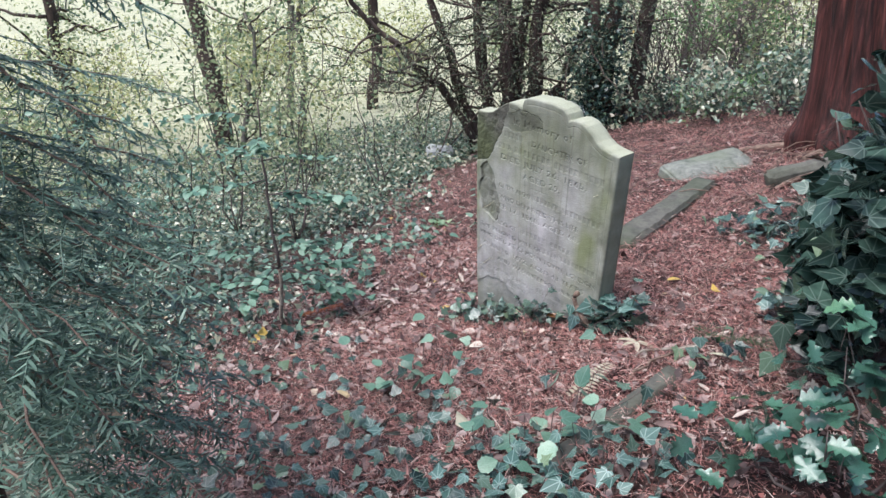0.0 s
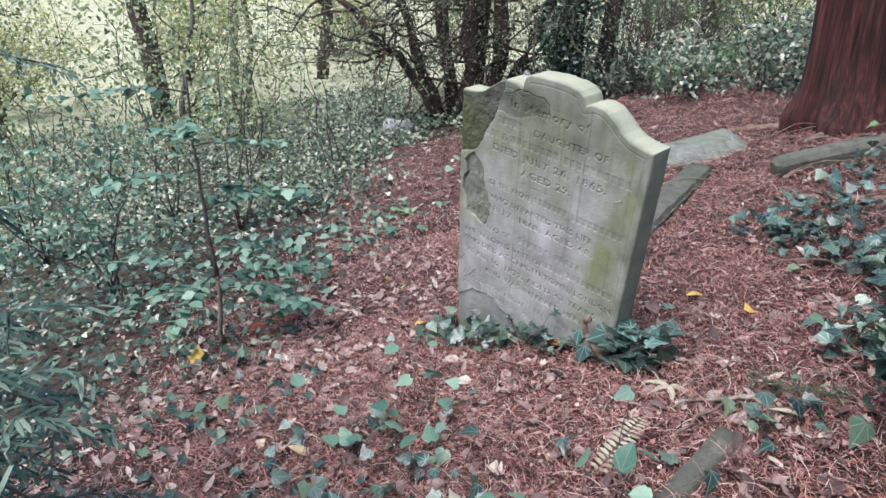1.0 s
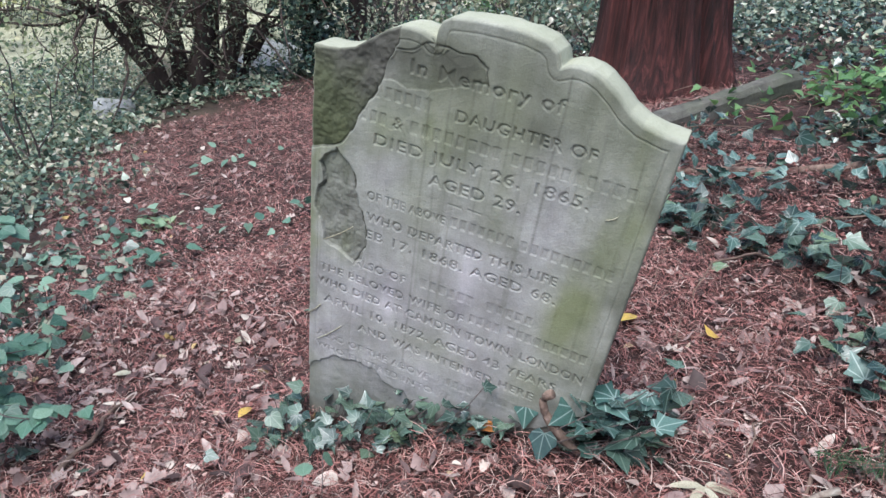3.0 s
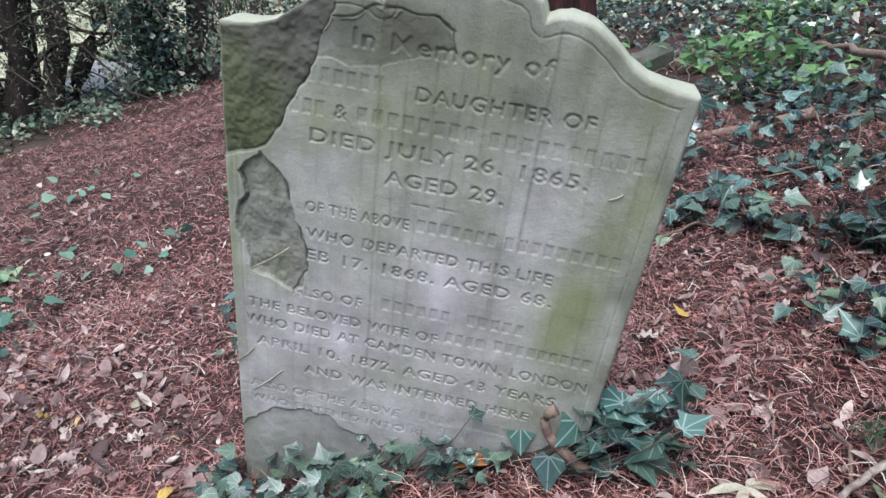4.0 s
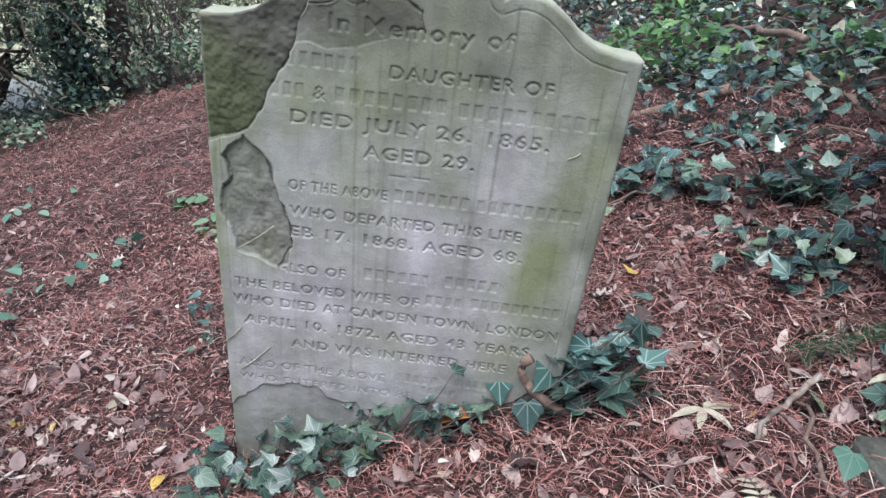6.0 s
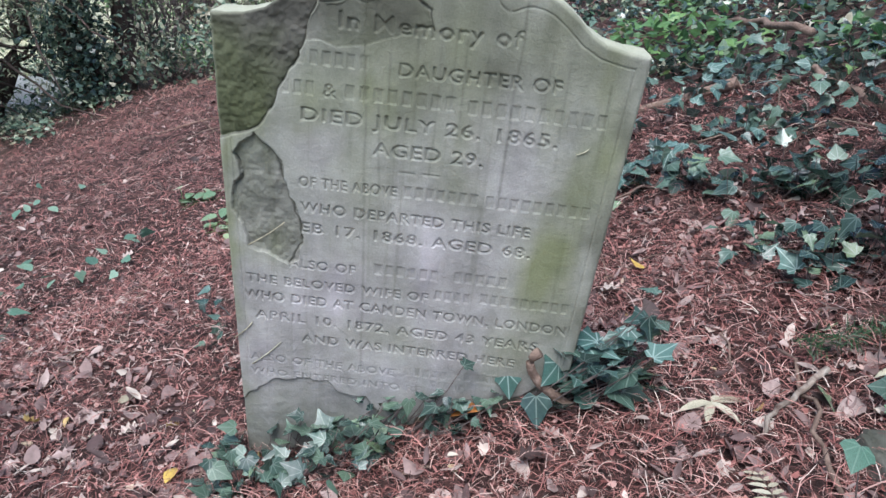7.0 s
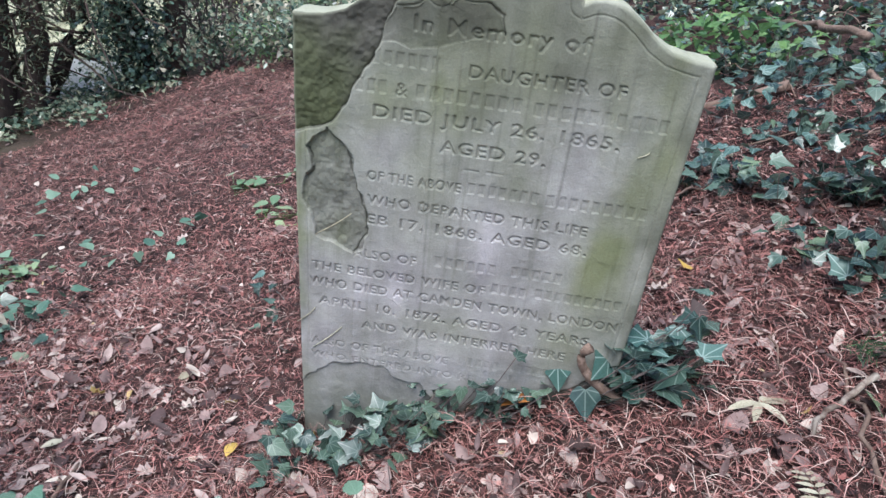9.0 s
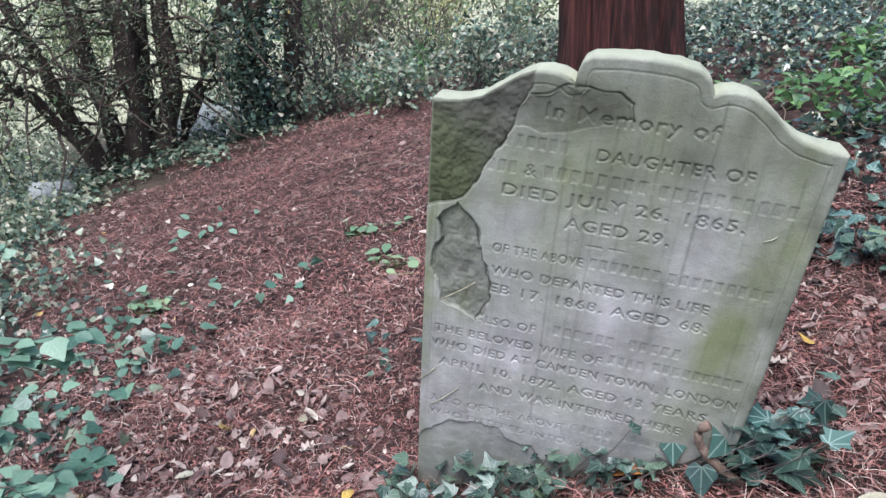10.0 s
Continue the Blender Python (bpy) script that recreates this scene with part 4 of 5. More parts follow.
def build_twin_trunks():
    cx, cy = 2.36, 9.25
    base = thing("twin_stemmed_yew", "two dark yew stems clothed in ivy at the foot", "tree", (cx, cy, float(gz(cx, cy))))
    for ax, bx, by, r in ((0.0, 0.55, 0.2, 0.1), (-0.34, 0.15, 0.3, 0.1), (-0.42, -0.25, 0.2, 0.07)):
        p = wander((ax, 0, -0.2), (ax + bx, by, 4.5), 14, 0.035)
        s = Soup()
        s.add(*tube(p, np.linspace(r * 1.15, r * 0.6, 14), 10))
        part_of("trunk", s.mesh("trunk", M_YEW_BARK, True), base)
    s = Soup()
    c = np.column_stack([rng.normal(-0.42, 0.2, 2200), rng.normal(-0.12, 0.16, 2200), np.abs(rng.normal(0.6, 0.5, 2200))])
    s.scatter(IVY_B, placed(c, turns(2200, 0.8), sizes(2200, 0.035, 0.065)))
    add_leaves(s, M_IVY, base, "ivy", "dark ivy hanging on the stems")
    limbs, s = [], Soup()
    for _ in range(34):
        a, h = rng.uniform(0, 6.3), rng.uniform(0.9, 2.4)
        q = wander((-0.2, 0.1, h), (-0.2 + math.cos(a) * rng.uniform(0.5, 1.3), 0.1 + math.sin(a) * rng.uniform(0.5, 1.2), h + rng.uniform(-0.1, 0.4)), 8, 0.04, droop=rng.uniform(0.1, 0.5))
        s.add(*tube(q, np.linspace(0.016, 0.004, 8), 4))
        limbs.append(q)
    tagged(part_of("branch_growth", s.mesh("branch_growth", M_YEW_BARK, True), base), kind="stuff")
    s = Soup()
    leaves_along(s, limbs, LANCE, 5500, 0.1, 0.026, 0.055)
    add_leaves(s, M_YEW_LEAF, base, "crown")


build_twin_trunks()
shrub("bare_shrub", "leafless purple-brown twiggy shrub", "shrub", (3.0, 9.6), 1.9, 0.55, 16, 160, OVAL, M_DEAD, (0.03, 0.05), r0=0.012, twig=0.7, twigs=9, group="bare shrubs")
shrub("bare_shrub", "leafless purple-brown twiggy shrub", "shrub", (4.4, 11.5), 2.0, 0.8, 20, 250, OVAL, M_DEAD, (0.03, 0.06), r0=0.012, twig=0.8, twigs=9, group="bare shrubs")
shrub("bare_shrub", "leafless purple-brown twiggy shrub", "shrub", (6.2, 12.5), 2.2, 1.0, 22, 250, OVAL, M_DEAD, (0.03, 0.06), r0=0.012, twig=0.8, twigs=9, group="bare shrubs")

for x, y, h in ((4.8, 10.1, 1.1), (5.6, 9.4, 1.2), (2.2, 11.6, 1.3), (6.8, 10.6, 1.5)):
    shrub("undergrowth_shrub", "low twiggy shrub with pale green leaves", "shrub", (x, y), h, 0.5, 8, 700, OVAL, M_SHRUB, (0.04, 0.08), r0=0.009, twig=0.5, group="undergrowth shrubs")

for x, y, h in ((3.05, 7.9, 0.55), (3.5, 7.3, 0.6), (3.85, 6.7, 0.6), (3.3, 8.7, 0.6), (4.1, 7.8, 0.7), (2.75, 8.9, 0.5)):
    shrub("undergrowth_shrub", "low spreading shrub with dull blue-green leaves", "shrub", (x, y), h, 0.3, 8, 520, OVAL, M_IVY_FAR_LIT, (0.04, 0.075), r0=0.007, twig=0.35, scatter=0.07, group="undergrowth shrubs")

for x, y, h in ((5.5, 13.4, 1.5), (6.3, 14.6, 1.8), (4.9, 14.8, 1.6), (7.4, 13.8, 1.6)):
    shrub("undergrowth_shrub", "leafy shrub with bright yellow-green leaves", "shrub", (x, y), h, 0.7, 12, 1500, OVAL, M_AUTUMN_SUNLIT if x > 6 else M_FRESH, (0.05, 0.1), r0=0.009, twig=0.6, scatter=0.12, group="undergrowth shrubs")
for x, y in ((3.5, 10.6), (4.1, 10.2), (3.2, 11.2)):
    shrub("bare_shrub", "leafless purple-brown twiggy shrub", "shrub", (x, y), 1.3, 0.5, 16, 120, OVAL, M_DEAD, (0.03, 0.05), r0=0.009, twig=0.5, twigs=10, group="bare shrubs")

# saplings and undergrowth on the slope below the grave
for x, y, h, sp, n, mat, leaf in ((-1.35, 5.9, 1.9, 0.25, 900, M_SHRUB, OVAL), (-2.1, 6.6, 2.2, 0.35, 1100, M_SHRUB, OVAL), (-0.75, 7.4, 1.6, 0.3, 420, M_SHRUB, OVAL), (-3.0, 6.0, 2.0, 0.4, 1000, M_SHRUB, OVAL),
                                   (-1.7, 8.6, 2.0, 0.5, 1200, M_SHRUB, OVAL), (-3.4, 8.4, 2.4, 0.5, 1200, M_SHRUB, OVAL), (-1.9, 4.7, 1.3, 0.3, 900, M_BRAMBLE, OVAL), (-4.6, 8.0, 2.6, 0.6, 1300, M_SHRUB, OVAL), (-0.4, 9.9, 1.3, 0.4, 700, M_SHRUB, OVAL),
                                   (-2.7, 10.8, 1.9, 0.6, 1000, M_AUTUMN_SUNLIT, OVAL), (-5.2, 10.6, 2.6, 0.7, 1000, M_AUTUMN_SUNLIT, OVAL)):
    shrub("sapling", "slender sapling with sparse small green leaves", "sapling", (x, y), h, sp, 5, n, leaf, mat, (0.026, 0.058), r0=0.008, twig=0.55, scatter=0.12, group="saplings on the slope")

# background trees and thicket
for x, y, h, r, dx in ((-4.6, 14.0, 7.0, 0.2, -1.2), (-3.6, 15.0, 7.0, 0.09, 0.3), (-2.9, 13.2, 6.0, 0.06, 0.2), (-1.9, 17.0, 7.0, 0.15, 0.4), (-7.5, 13.5, 6.0, 0.14, -0.5), (-3.3, 10.0, 2.6, 0.05, 0.4), (8.0, 19.0, 7.0, 0.16, 0.6), (5.6, 17.0, 7.0, 0.12, 0.5)):
    base = thing("woodland_tree", "slim grey-barked woodland tree beyond the graves", "tree", (x, y, float(gz(x, y)) - 0.1), "background trees")
    tr = wander((0, 0, 0), (dx, 0.3, h), 14, 0.06)
    s = Soup()
    s.add(*tube(tr, np.linspace(r, r * 0.5, 14), 10))
    part_of("trunk", s.mesh("trunk", M_YEW_BARK if r > 0.1 else M_GREY_BARK, True), base)
    s, ls = Soup(), []
    for _ in range(16):
        j = rng.integers(3, 14)
        d = rng.normal(0, 1, 3) * (1, 1, 0.5) + (0, 0, 0.25)
        q = wander(tr[j], tr[j] + d / np.linalg.norm(d) * rng.uniform(0.8, 2.4), 8, 0.08)
        s.add(*tube(q, np.linspace(r * 0.3, 0.008, 8), 5))
        ls.append(q)
    tagged(part_of("branch_growth", s.mesh("branch_growth", M_YEW_BARK, True), base), kind="stuff")
    s = Soup()
    leaves_along(s, ls, OVAL, 2000, 0.16, 0.045, 0.09)
    add_leaves(s, M_AUTUMN_SUNLIT if rng.random() < 0.6 else M_SHRUB, base, "crown")

for x, y, rad, h, mat, n in ((-9, 16, 2.2, 2.2, M_AUTUMN_SUNLIT, 2600), (-5.5, 19, 2.4, 2.4, M_AUTUMN_SUNLIT, 2600), (-2, 21, 2.6, 2.2, M_AUTUMN_SUNLIT, 2800), (1.5, 20, 2.2, 2.2, M_SHRUB, 2400), (4.5, 21, 2.4, 2.8, M_SHRUB, 2600), (8, 22, 2.8, 3.2, M_SHRUB, 2800), (12, 20, 3.0, 3.4, M_SHRUB, 2800),
                               (-12, 13, 2.4, 2.6, M_SHRUB, 2400), (-7.5, 10.5, 1.5, 1.6, M_SHRUB, 2200), (15, 15, 3.0, 3.2, M_SHRUB, 2400), (10, 14, 2.4, 2.2, M_SHRUB, 2400), (-14, 20, 3.0, 3.4, M_AUTUMN_SUNLIT, 2400)):
    base = thing("thicket_bush", "sunlit yellow-green thicket bush in the distance", "bush", (x, y, float(gz(x, y))), "distant thicket")
    tips = [np.array((rng.normal(0, rad * 0.5), rng.normal(0, rad * 0.5), h * rng.uniform(0.6, 1.1))) for _ in range(14)]
    wood, ls = branching(np.zeros(3), tips, 0.025, sway=0.1, twigs=7, twig_len=0.9, sides=5)
    add_wood(wood, M_STEM, base)
    s = Soup()
    leaves_along(s, ls, OVAL, int(n * 1.3), 0.16, 0.06, 0.12)
    add_leaves(s, mat, base, "foliage")


# ---------------------------------------------------------------- ground cover
def zone(n, x0, x1, y0, y1, keep):
    x, y = rng.uniform(x0, x1, n), rng.uniform(y0, y1, n)
    k = rng.uniform(0, 1, n) < keep(x, y)
    return x[k], y[k]


def patchy(x, y, f=1.0):
    return 0.5 + 0.5 * np.sin(2.1 * f * x + 1.7 * np.sin(1.3 * f * y)) * np.sin(1.9 * f * y + 1.1 * np.sin(1.6 * f * x))


def stone_foot(x, y):
    """Distance in front of the headstone's face and along it."""
    return (x - 0.1613) * -0.7593 + (y - 3.0593) * -0.6445, (x - 0.1613) * 0.6507 + (y - 3.0593) * -0.7535


def clear_of_stone(x, y):
    d, u = stone_foot(x, y)
    return ~((d < -0.06) & (d > -0.19) & (u > -0.03) & (u < 0.82))


def build_litter():
    s = Soup()
    for n, box, lo, hi in ((110000, (-1.6, 2.6, 1.3, 4.6), 0.012, 0.042), (60000, (-0.6, 3.6, 4.2, 8.2), 0.02, 0.06), (4000, (0.8, 3.4, 8.0, 10.2), 0.06, 0.12), (9000, (-2.5, 6.0, -2.5, 1.4), 0.04, 0.1), (9000, (2.4, 7.0, 0.5, 7.5), 0.04, 0.1)):
        x, y = zone(n, *box, lambda x, y: np.clip((x + 1.6 - 0.05 * (y - 3)) * 1.2, 0.12, 1) * clear_of_stone(x, y))
        s.scatter(SLIVER, placed(on_ground(x, y, rng.uniform(0, 0.02, len(x))), turns(len(x), 0.3), sizes(len(x), lo, hi)))
    for t in STRANDS:
        for n, box, lo, hi in ((15000, (-1.5, 2.6, 1.4, 4.4), 0.02, 0.075), (5000, (-0.6, 3.4, 4.2, 7.5), 0.03, 0.09), (11000, (-0.8, 1.5, 1.75, 3.3), 0.015, 0.06)):
            x, y = zone(n, *box, lambda x, y: np.clip((x + 1.6 - 0.05 * (y - 3)) * 1.2, 0.12, 1) * clear_of_stone(x, y) * (0.6 + 0.4 * patchy(x, y, 6)))
            s.scatter(t, placed(on_ground(x, y, rng.uniform(0.002, 0.03, len(x))), turns(len(x), 0.28), lo + (hi - lo) * rng.uniform(0, 1, len(x)) ** 1.8))
    for t in (DEAD_B, DEAD_C):
        x, y = zone(11000, -1.4, 2.6, 1.3, 5.2, lambda x, y: 1.0 * clear_of_stone(x, y))
        s.scatter(t, placed(on_ground(x, y, rng.uniform(0.004, 0.014, len(x))), turns(len(x), 0.4), sizes(len(x), 0.006, 0.02)))
    solo("needle_litter", s.mesh("needle_litter", M_NEEDLE), "carpet of fallen red-brown redwood twigs and needles", "litter", kind="stuff")
    s = Soup()
    for t, share in ((DEAD_A, 0.6), (DEAD_B, 0.5), (DEAD_C, 1.1), (DEAD_D, 0.9)):
        for n, box, dens in ((620, (-1.6, 2.4, 1.3, 4.4), 0.5), (640, (0.6, 1.7, 1.4, 2.9), 0.5), (1300, (-1.5, 0.6, 1.3, 3.2), 0.5), (300, (-0.5, 3.4, 4, 8), 0.5), (2200, (-5, 0.6, 3.4, 11), 0.5), (900, (-1.1, 0.2, 2.9, 4.6), 0.6), (900, (-4, 5, -2.5, 1.5), 0.5)):
            x, y = zone(int(n * share), *box, lambda x, y: dens * clear_of_stone(x, y))
            s.scatter(t, placed(on_ground(x, y, rng.uniform(0.006, 0.02, len(x))), turns(len(x), 0.35), 0.014 + 0.05 * rng.uniform(0, 1, len(x)) ** 1.7))
    solo("dead_leaves", s.mesh("dead_leaves", M_DEAD, True), "scattered dry brown and pinkish fallen leaves", "fallen leaves", kind="stuff")


build_litter()


def ivy_stuff(name, label, n, box, keep, lo, hi, mat, height, flat=0.5, kinds=(FAR_IVY, FAR_IVY, IVY_C)):
    s = Soup()
    for t in kinds:
        x, y = zone(n // 3, *box, keep)
        up = np.abs(rng.normal(0, 1, len(x))) * height + 0.015
        s.scatter(t, placed(on_ground(x, y, up), turns(len(x), flat), sizes(len(x), lo, hi)))
    solo(name, s.mesh(name, mat, True), label, "ivy", kind="stuff")


# left-hand slope: ivy and low weeds thinning towards the needle carpet
def slope_ivy(x, y):
    return np.clip((-0.25 - x - 0.45 * np.clip(4.6 - y, 0, 9) + 0.16 * np.clip(y - 6.5, 0, 4)) * 1.3 + 0.7 * patchy(x, y, 2) - 0.1, 0, 1)


ivy_stuff("low_ivy_cover", "low green ivy and weeds beside the needle carpet", 20000, (-5.5, 0.3, -2.0, 6.4), slope_ivy, 0.024, 0.058, M_IVY_NEAR, 0.07, 0.6, (IVY_A, IVY_B, IVY_C))
ivy_stuff("ivy_ground_cover", "ivy and weeds over the slope below the grave, open light put into their colour", 52000, (-8.0, 0.4, 6.0, 14.0), slope_ivy, 0.03, 0.065, M_IVY_FAR_LIT, 0.08, 0.6)


# right-hand bank: clumps with bare litter between
def bank_ivy(x, y):
    return np.clip((x - 2.2 - 0.45 * np.clip(y - 3.4, 0, 9)) * 0.6 + 2.4 * (patchy(x + 0.4, y, 2.9) - 0.52) - 0.9 * np.clip(y - 3.5, 0, 3) * (x < 3.4), 0, 0.9)


ivy_stuff("ivy_bank", "glossy ivy spreading in clumps over the bank", 8000, (1.75, 2.9, -2.5, 7.4), bank_ivy, 0.03, 0.06, M_IVY, 0.045, 0.6, (IVY_A, IVY_B, IVY_C))
ivy_stuff("ivy_hillside", "dark glossy ivy over the upper bank", 24000, (2.7, 8.5, -2.5, 7.4), bank_ivy, 0.03, 0.07, M_IVY, 0.06, 0.5)
# paler leaves stand for sky glints on the upper bank
ivy_stuff("pale_ivy", "ivy mixed into the upper bank, paled in colour for sky glints", 20000, (2.7, 8.5, -2.5, 7.4), bank_ivy, 0.03, 0.065, M_IVY_FAR_LIT, 0.07, 0.55)
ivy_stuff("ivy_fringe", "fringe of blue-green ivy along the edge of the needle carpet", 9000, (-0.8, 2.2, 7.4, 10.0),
          lambda x, y: np.clip((y - 8.2 - 0.35 * x) * 1.2 + 1.4 * (patchy(x, y, 2.5) - 0.4), 0, 0.9), 0.035, 0.075, M_IVY_FAR_LIT, 0.07)
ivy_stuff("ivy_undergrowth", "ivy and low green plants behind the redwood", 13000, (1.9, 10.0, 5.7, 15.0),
          lambda x, y: np.clip((x - 2.25 - 0.43 * (9.05 - y)) * 1.3 + 0.5 * (patchy(x, y, 2.4) - 0.4), 0, 0.85), 0.035, 0.075, M_IVY_FAR_LIT, 0.1, 0.6)
ivy_stuff("weeds_on_bank", "fresh green weeds among the ivy on the bank", 13000, (2.6, 7.5, 0.6, 4.4),
          lambda x, y: np.clip(2.0 * (patchy(x + 3, y, 1.7) - 0.42) * np.clip((x - 2.5) * 1.5, 0, 1), 0, 0.8), 0.04, 0.08, M_FRESH, 0.09)


def build_vines():
    s = Soup()
    for _ in range(170):
        x, y, a, l = rng.uniform(1.5, 5.0), rng.uniform(1.0, 6.5), rng.uniform(0, 6.3), rng.uniform(0.2, 0.7)
        p = wander((x, y, 0), (x + l * math.cos(a), y + l * math.sin(a), 0), 9, 0.02)
        p[:, 2] = gz(p[:, 0], p[:, 1]) + 0.012 + rng.uniform(0, 0.09) * np.sin(np.linspace(0, np.pi, 9))
        s.add(*tube(p, np.linspace(0.0045, 0.002, 9) * rng.uniform(0.5, 1.2), 5))
    solo("dead_vines", s.mesh("dead_vines", M_TWIG, True), "tangle of dry brown stems over the ivy bank", "stems", kind="stuff")


build_vines()


# ---------------------------------------------------------------- ivy plants with leaves of their own
IVY_MESH = {}


def leaf_mesh(key, template, mat):
    if key not in IVY_MESH:
        v, f, u = template
        IVY_MESH[key] = mesh_from("leaf", v, f, mat, u, True)
    return IVY_MESH[key]


def plant(name, label, category, at, n, spread, height, lo, hi, kinds, group="", stem_mat=M_STEM, flat=0.45, offset=None):
    """A low plant: a trailing stem and single leaves on their own stalks."""
    x, y = at
    z = float(gz(x, y))
    base = thing(name, label, category, (x, y, z), group)
    px, py = rng.normal(0, spread[0], n), rng.normal(0, spread[1], n)
    if offset is not None:
        px, py = offset(px, py)
    pz = np.abs(rng.normal(0, 1, n)) * height + 0.025 + gz(x + px, y + py) - z
    rot, size = turns(n, flat), sizes(n, lo, hi)
    stalks = Soup()
    for i in range(n):
        foot = np.array((px[i] * 0.8, py[i] * 0.8, gz(x + px[i] * 0.8, y + py[i] * 0.8) - z))
        stalks.add(*tube(wander(foot, (px[i], py[i], pz[i]), 4, 0.004), 0.0012, 4))
    order = np.argsort(px + py)
    trail = np.column_stack([px[order], py[order], gz(x + px[order], y + py[order]) - z + 0.008])[:: max(1, n // 7)]
    if len(trail) > 2:
        stalks.add(*tube(trail, 0.002, 5))
    tagged(part_of("stalk_growth", stalks.mesh("stalk_growth", stem_mat, True), base), kind="stuff")
    for i in range(n):
        key, template, mat = kinds[rng.integers(len(kinds))]
        ob = part_of("leaf", leaf_mesh(key, template, mat), base)
        m = np.eye(4)
        m[:3, :3] = rot[i] * size[i]
        m[:3, 3] = (px[i], py[i], pz[i])
        ob.matrix_local = Matrix(m.tolist())
    return base


DARK = [("ia", IVY_A, M_IVY), ("ib", IVY_B, M_IVY), ("ic", IVY_C, M_IVY)]
VEIN = DARK + [("iap", IVY_A, M_IVY_PALE), ("ibp", IVY_B, M_IVY_PALE)]
PALE = [("ibp", IVY_B, M_IVY_PALE), ("iap", IVY_A, M_IVY_PALE), ("ia", IVY_A, M_IVY)]
LEAFY = [("br", TOOTHED, M_BRAMBLE), ("br2", IVY_B, M_BRAMBLE)]
FRESH = [("fr", OVAL, M_SEEDLING), ("fr2", TOOTHED, M_SEEDLING)]


def along_foot(u0, u1, d0, d1):
    def put(px, py):
        k = len(px)
        u, d = rng.uniform(u0, u1, k), rng.uniform(d0, d1, k)
        return u * 0.6507 - d * 0.7593, u * -0.7535 - d * 0.6445
    return put


FOOT = (0.19, 3.19)
plant("ivy_plant", "dark ivy trailing along the foot of the headstone", "ivy", FOOT, 150, (0.1, 0.1), 0.04, 0.03, 0.056, DARK, "ivy plants", offset=along_foot(-0.06, 0.42, 0.0, 0.2))
plant("ivy_plant", "ivy climbing the lower edge of the headstone", "ivy", FOOT, 30, (0.1, 0.1), 0.05, 0.03, 0.055, DARK, "ivy plants", offset=along_foot(0.4, 0.62, 0.02, 0.12))
plant("ivy_plant", "blue-green ivy with pale veins beside the headstone", "ivy", FOOT, 60, (0.1, 0.1), 0.065, 0.045, 0.08, VEIN, "ivy plants", offset=along_foot(0.74, 0.97, -0.04, 0.12))
for x, y, n, sx, sy, h, kinds, label in ((-0.06, 2.42, 30, 0.14, 0.14, 0.1, LEAFY, "bramble shoot with soft green leaves in the litter"), (0.34, 1.78, 36, 0.14, 0.12, 0.09, LEAFY, "bramble shoot with soft green leaves in the litter"),
                                         (-0.05, 2.05, 40, 0.2, 0.16, 0.04, DARK, "small ivy plant creeping over the litter"), (-0.72, 2.75, 55, 0.22, 0.2, 0.04, DARK, "small ivy plant creeping over the litter"),
                                         (-0.4, 2.1, 70, 0.26, 0.22, 0.04, VEIN, "small ivy plant creeping over the litter"), (0.2, 1.55, 70, 0.2, 0.12, 0.05, PALE, "small ivy plant creeping over the litter"), (-0.35, 1.62, 80, 0.2, 0.16, 0.05, PALE, "small ivy plant creeping over the litter"), (0.12, 1.4, 70, 0.2, 0.1, 0.05, PALE, "small ivy plant creeping over the litter"), (0.5, 1.5, 44, 0.14, 0.1, 0.06, PALE, "small ivy plant creeping over the litter"),
                                         (-0.7, 1.9, 34, 0.2, 0.2, 0.05, DARK, "small ivy plant creeping over the litter"),
                                         (0.4, 3.72, 16, 0.09, 0.2, 0.05, VEIN, "small ivy plant creeping over the litter"), (0.95, 1.98, 18, 0.1, 0.1, 0.04, DARK, "small ivy plant creeping over the litter"),
                                         (0.15, 4.8, 12, 0.16, 0.14, 0.07, LEAFY, "bramble shoot with soft green leaves in the litter"), (0.54, 6.2, 12, 0.18, 0.2, 0.08, LEAFY, "bramble shoot with soft green leaves in the litter"),
                                         (0.6, 4.85, 5, 0.05, 0.05, 0.04, LEAFY, "bramble shoot with soft green leaves in the litter"), (-0.5, 4.4, 30, 0.22, 0.25, 0.08, LEAFY, "bramble shoot with soft green leaves in the litter"),
                                         (-0.2, 4.6, 14, 0.14, 0.14, 0.06, LEAFY, "bramble shoot with soft green leaves in the litter"),
                                         (-0.3, 4.95, 14, 0.14, 0.12, 0.07, LEAFY, "bramble shoot with soft green leaves in the litter"), (-0.75, 4.0, 24, 0.2, 0.2, 0.08, LEAFY, "bramble shoot with soft green leaves in the litter"), (-0.1, 5.4, 12, 0.12, 0.14, 0.06, LEAFY, "bramble shoot with soft green leaves in the litter"),
                                         (-0.95, 4.5, 40, 0.3, 0.3, 0.12, LEAFY, "bramble shoot with soft green leaves in the litter"), (-0.85, 3.35, 22, 0.16, 0.2, 0.05, DARK, "small ivy plant creeping over the litter")):
    plant("ivy_plant" if kinds is not LEAFY else "bramble_plant", label, "ivy" if kinds is not LEAFY else "bramble", (x, y), n, (sx, sy), h, 0.035 if kinds is not LEAFY else 0.038, 0.062 if kinds is not LEAFY else 0.075, kinds, "small plants in the litter")
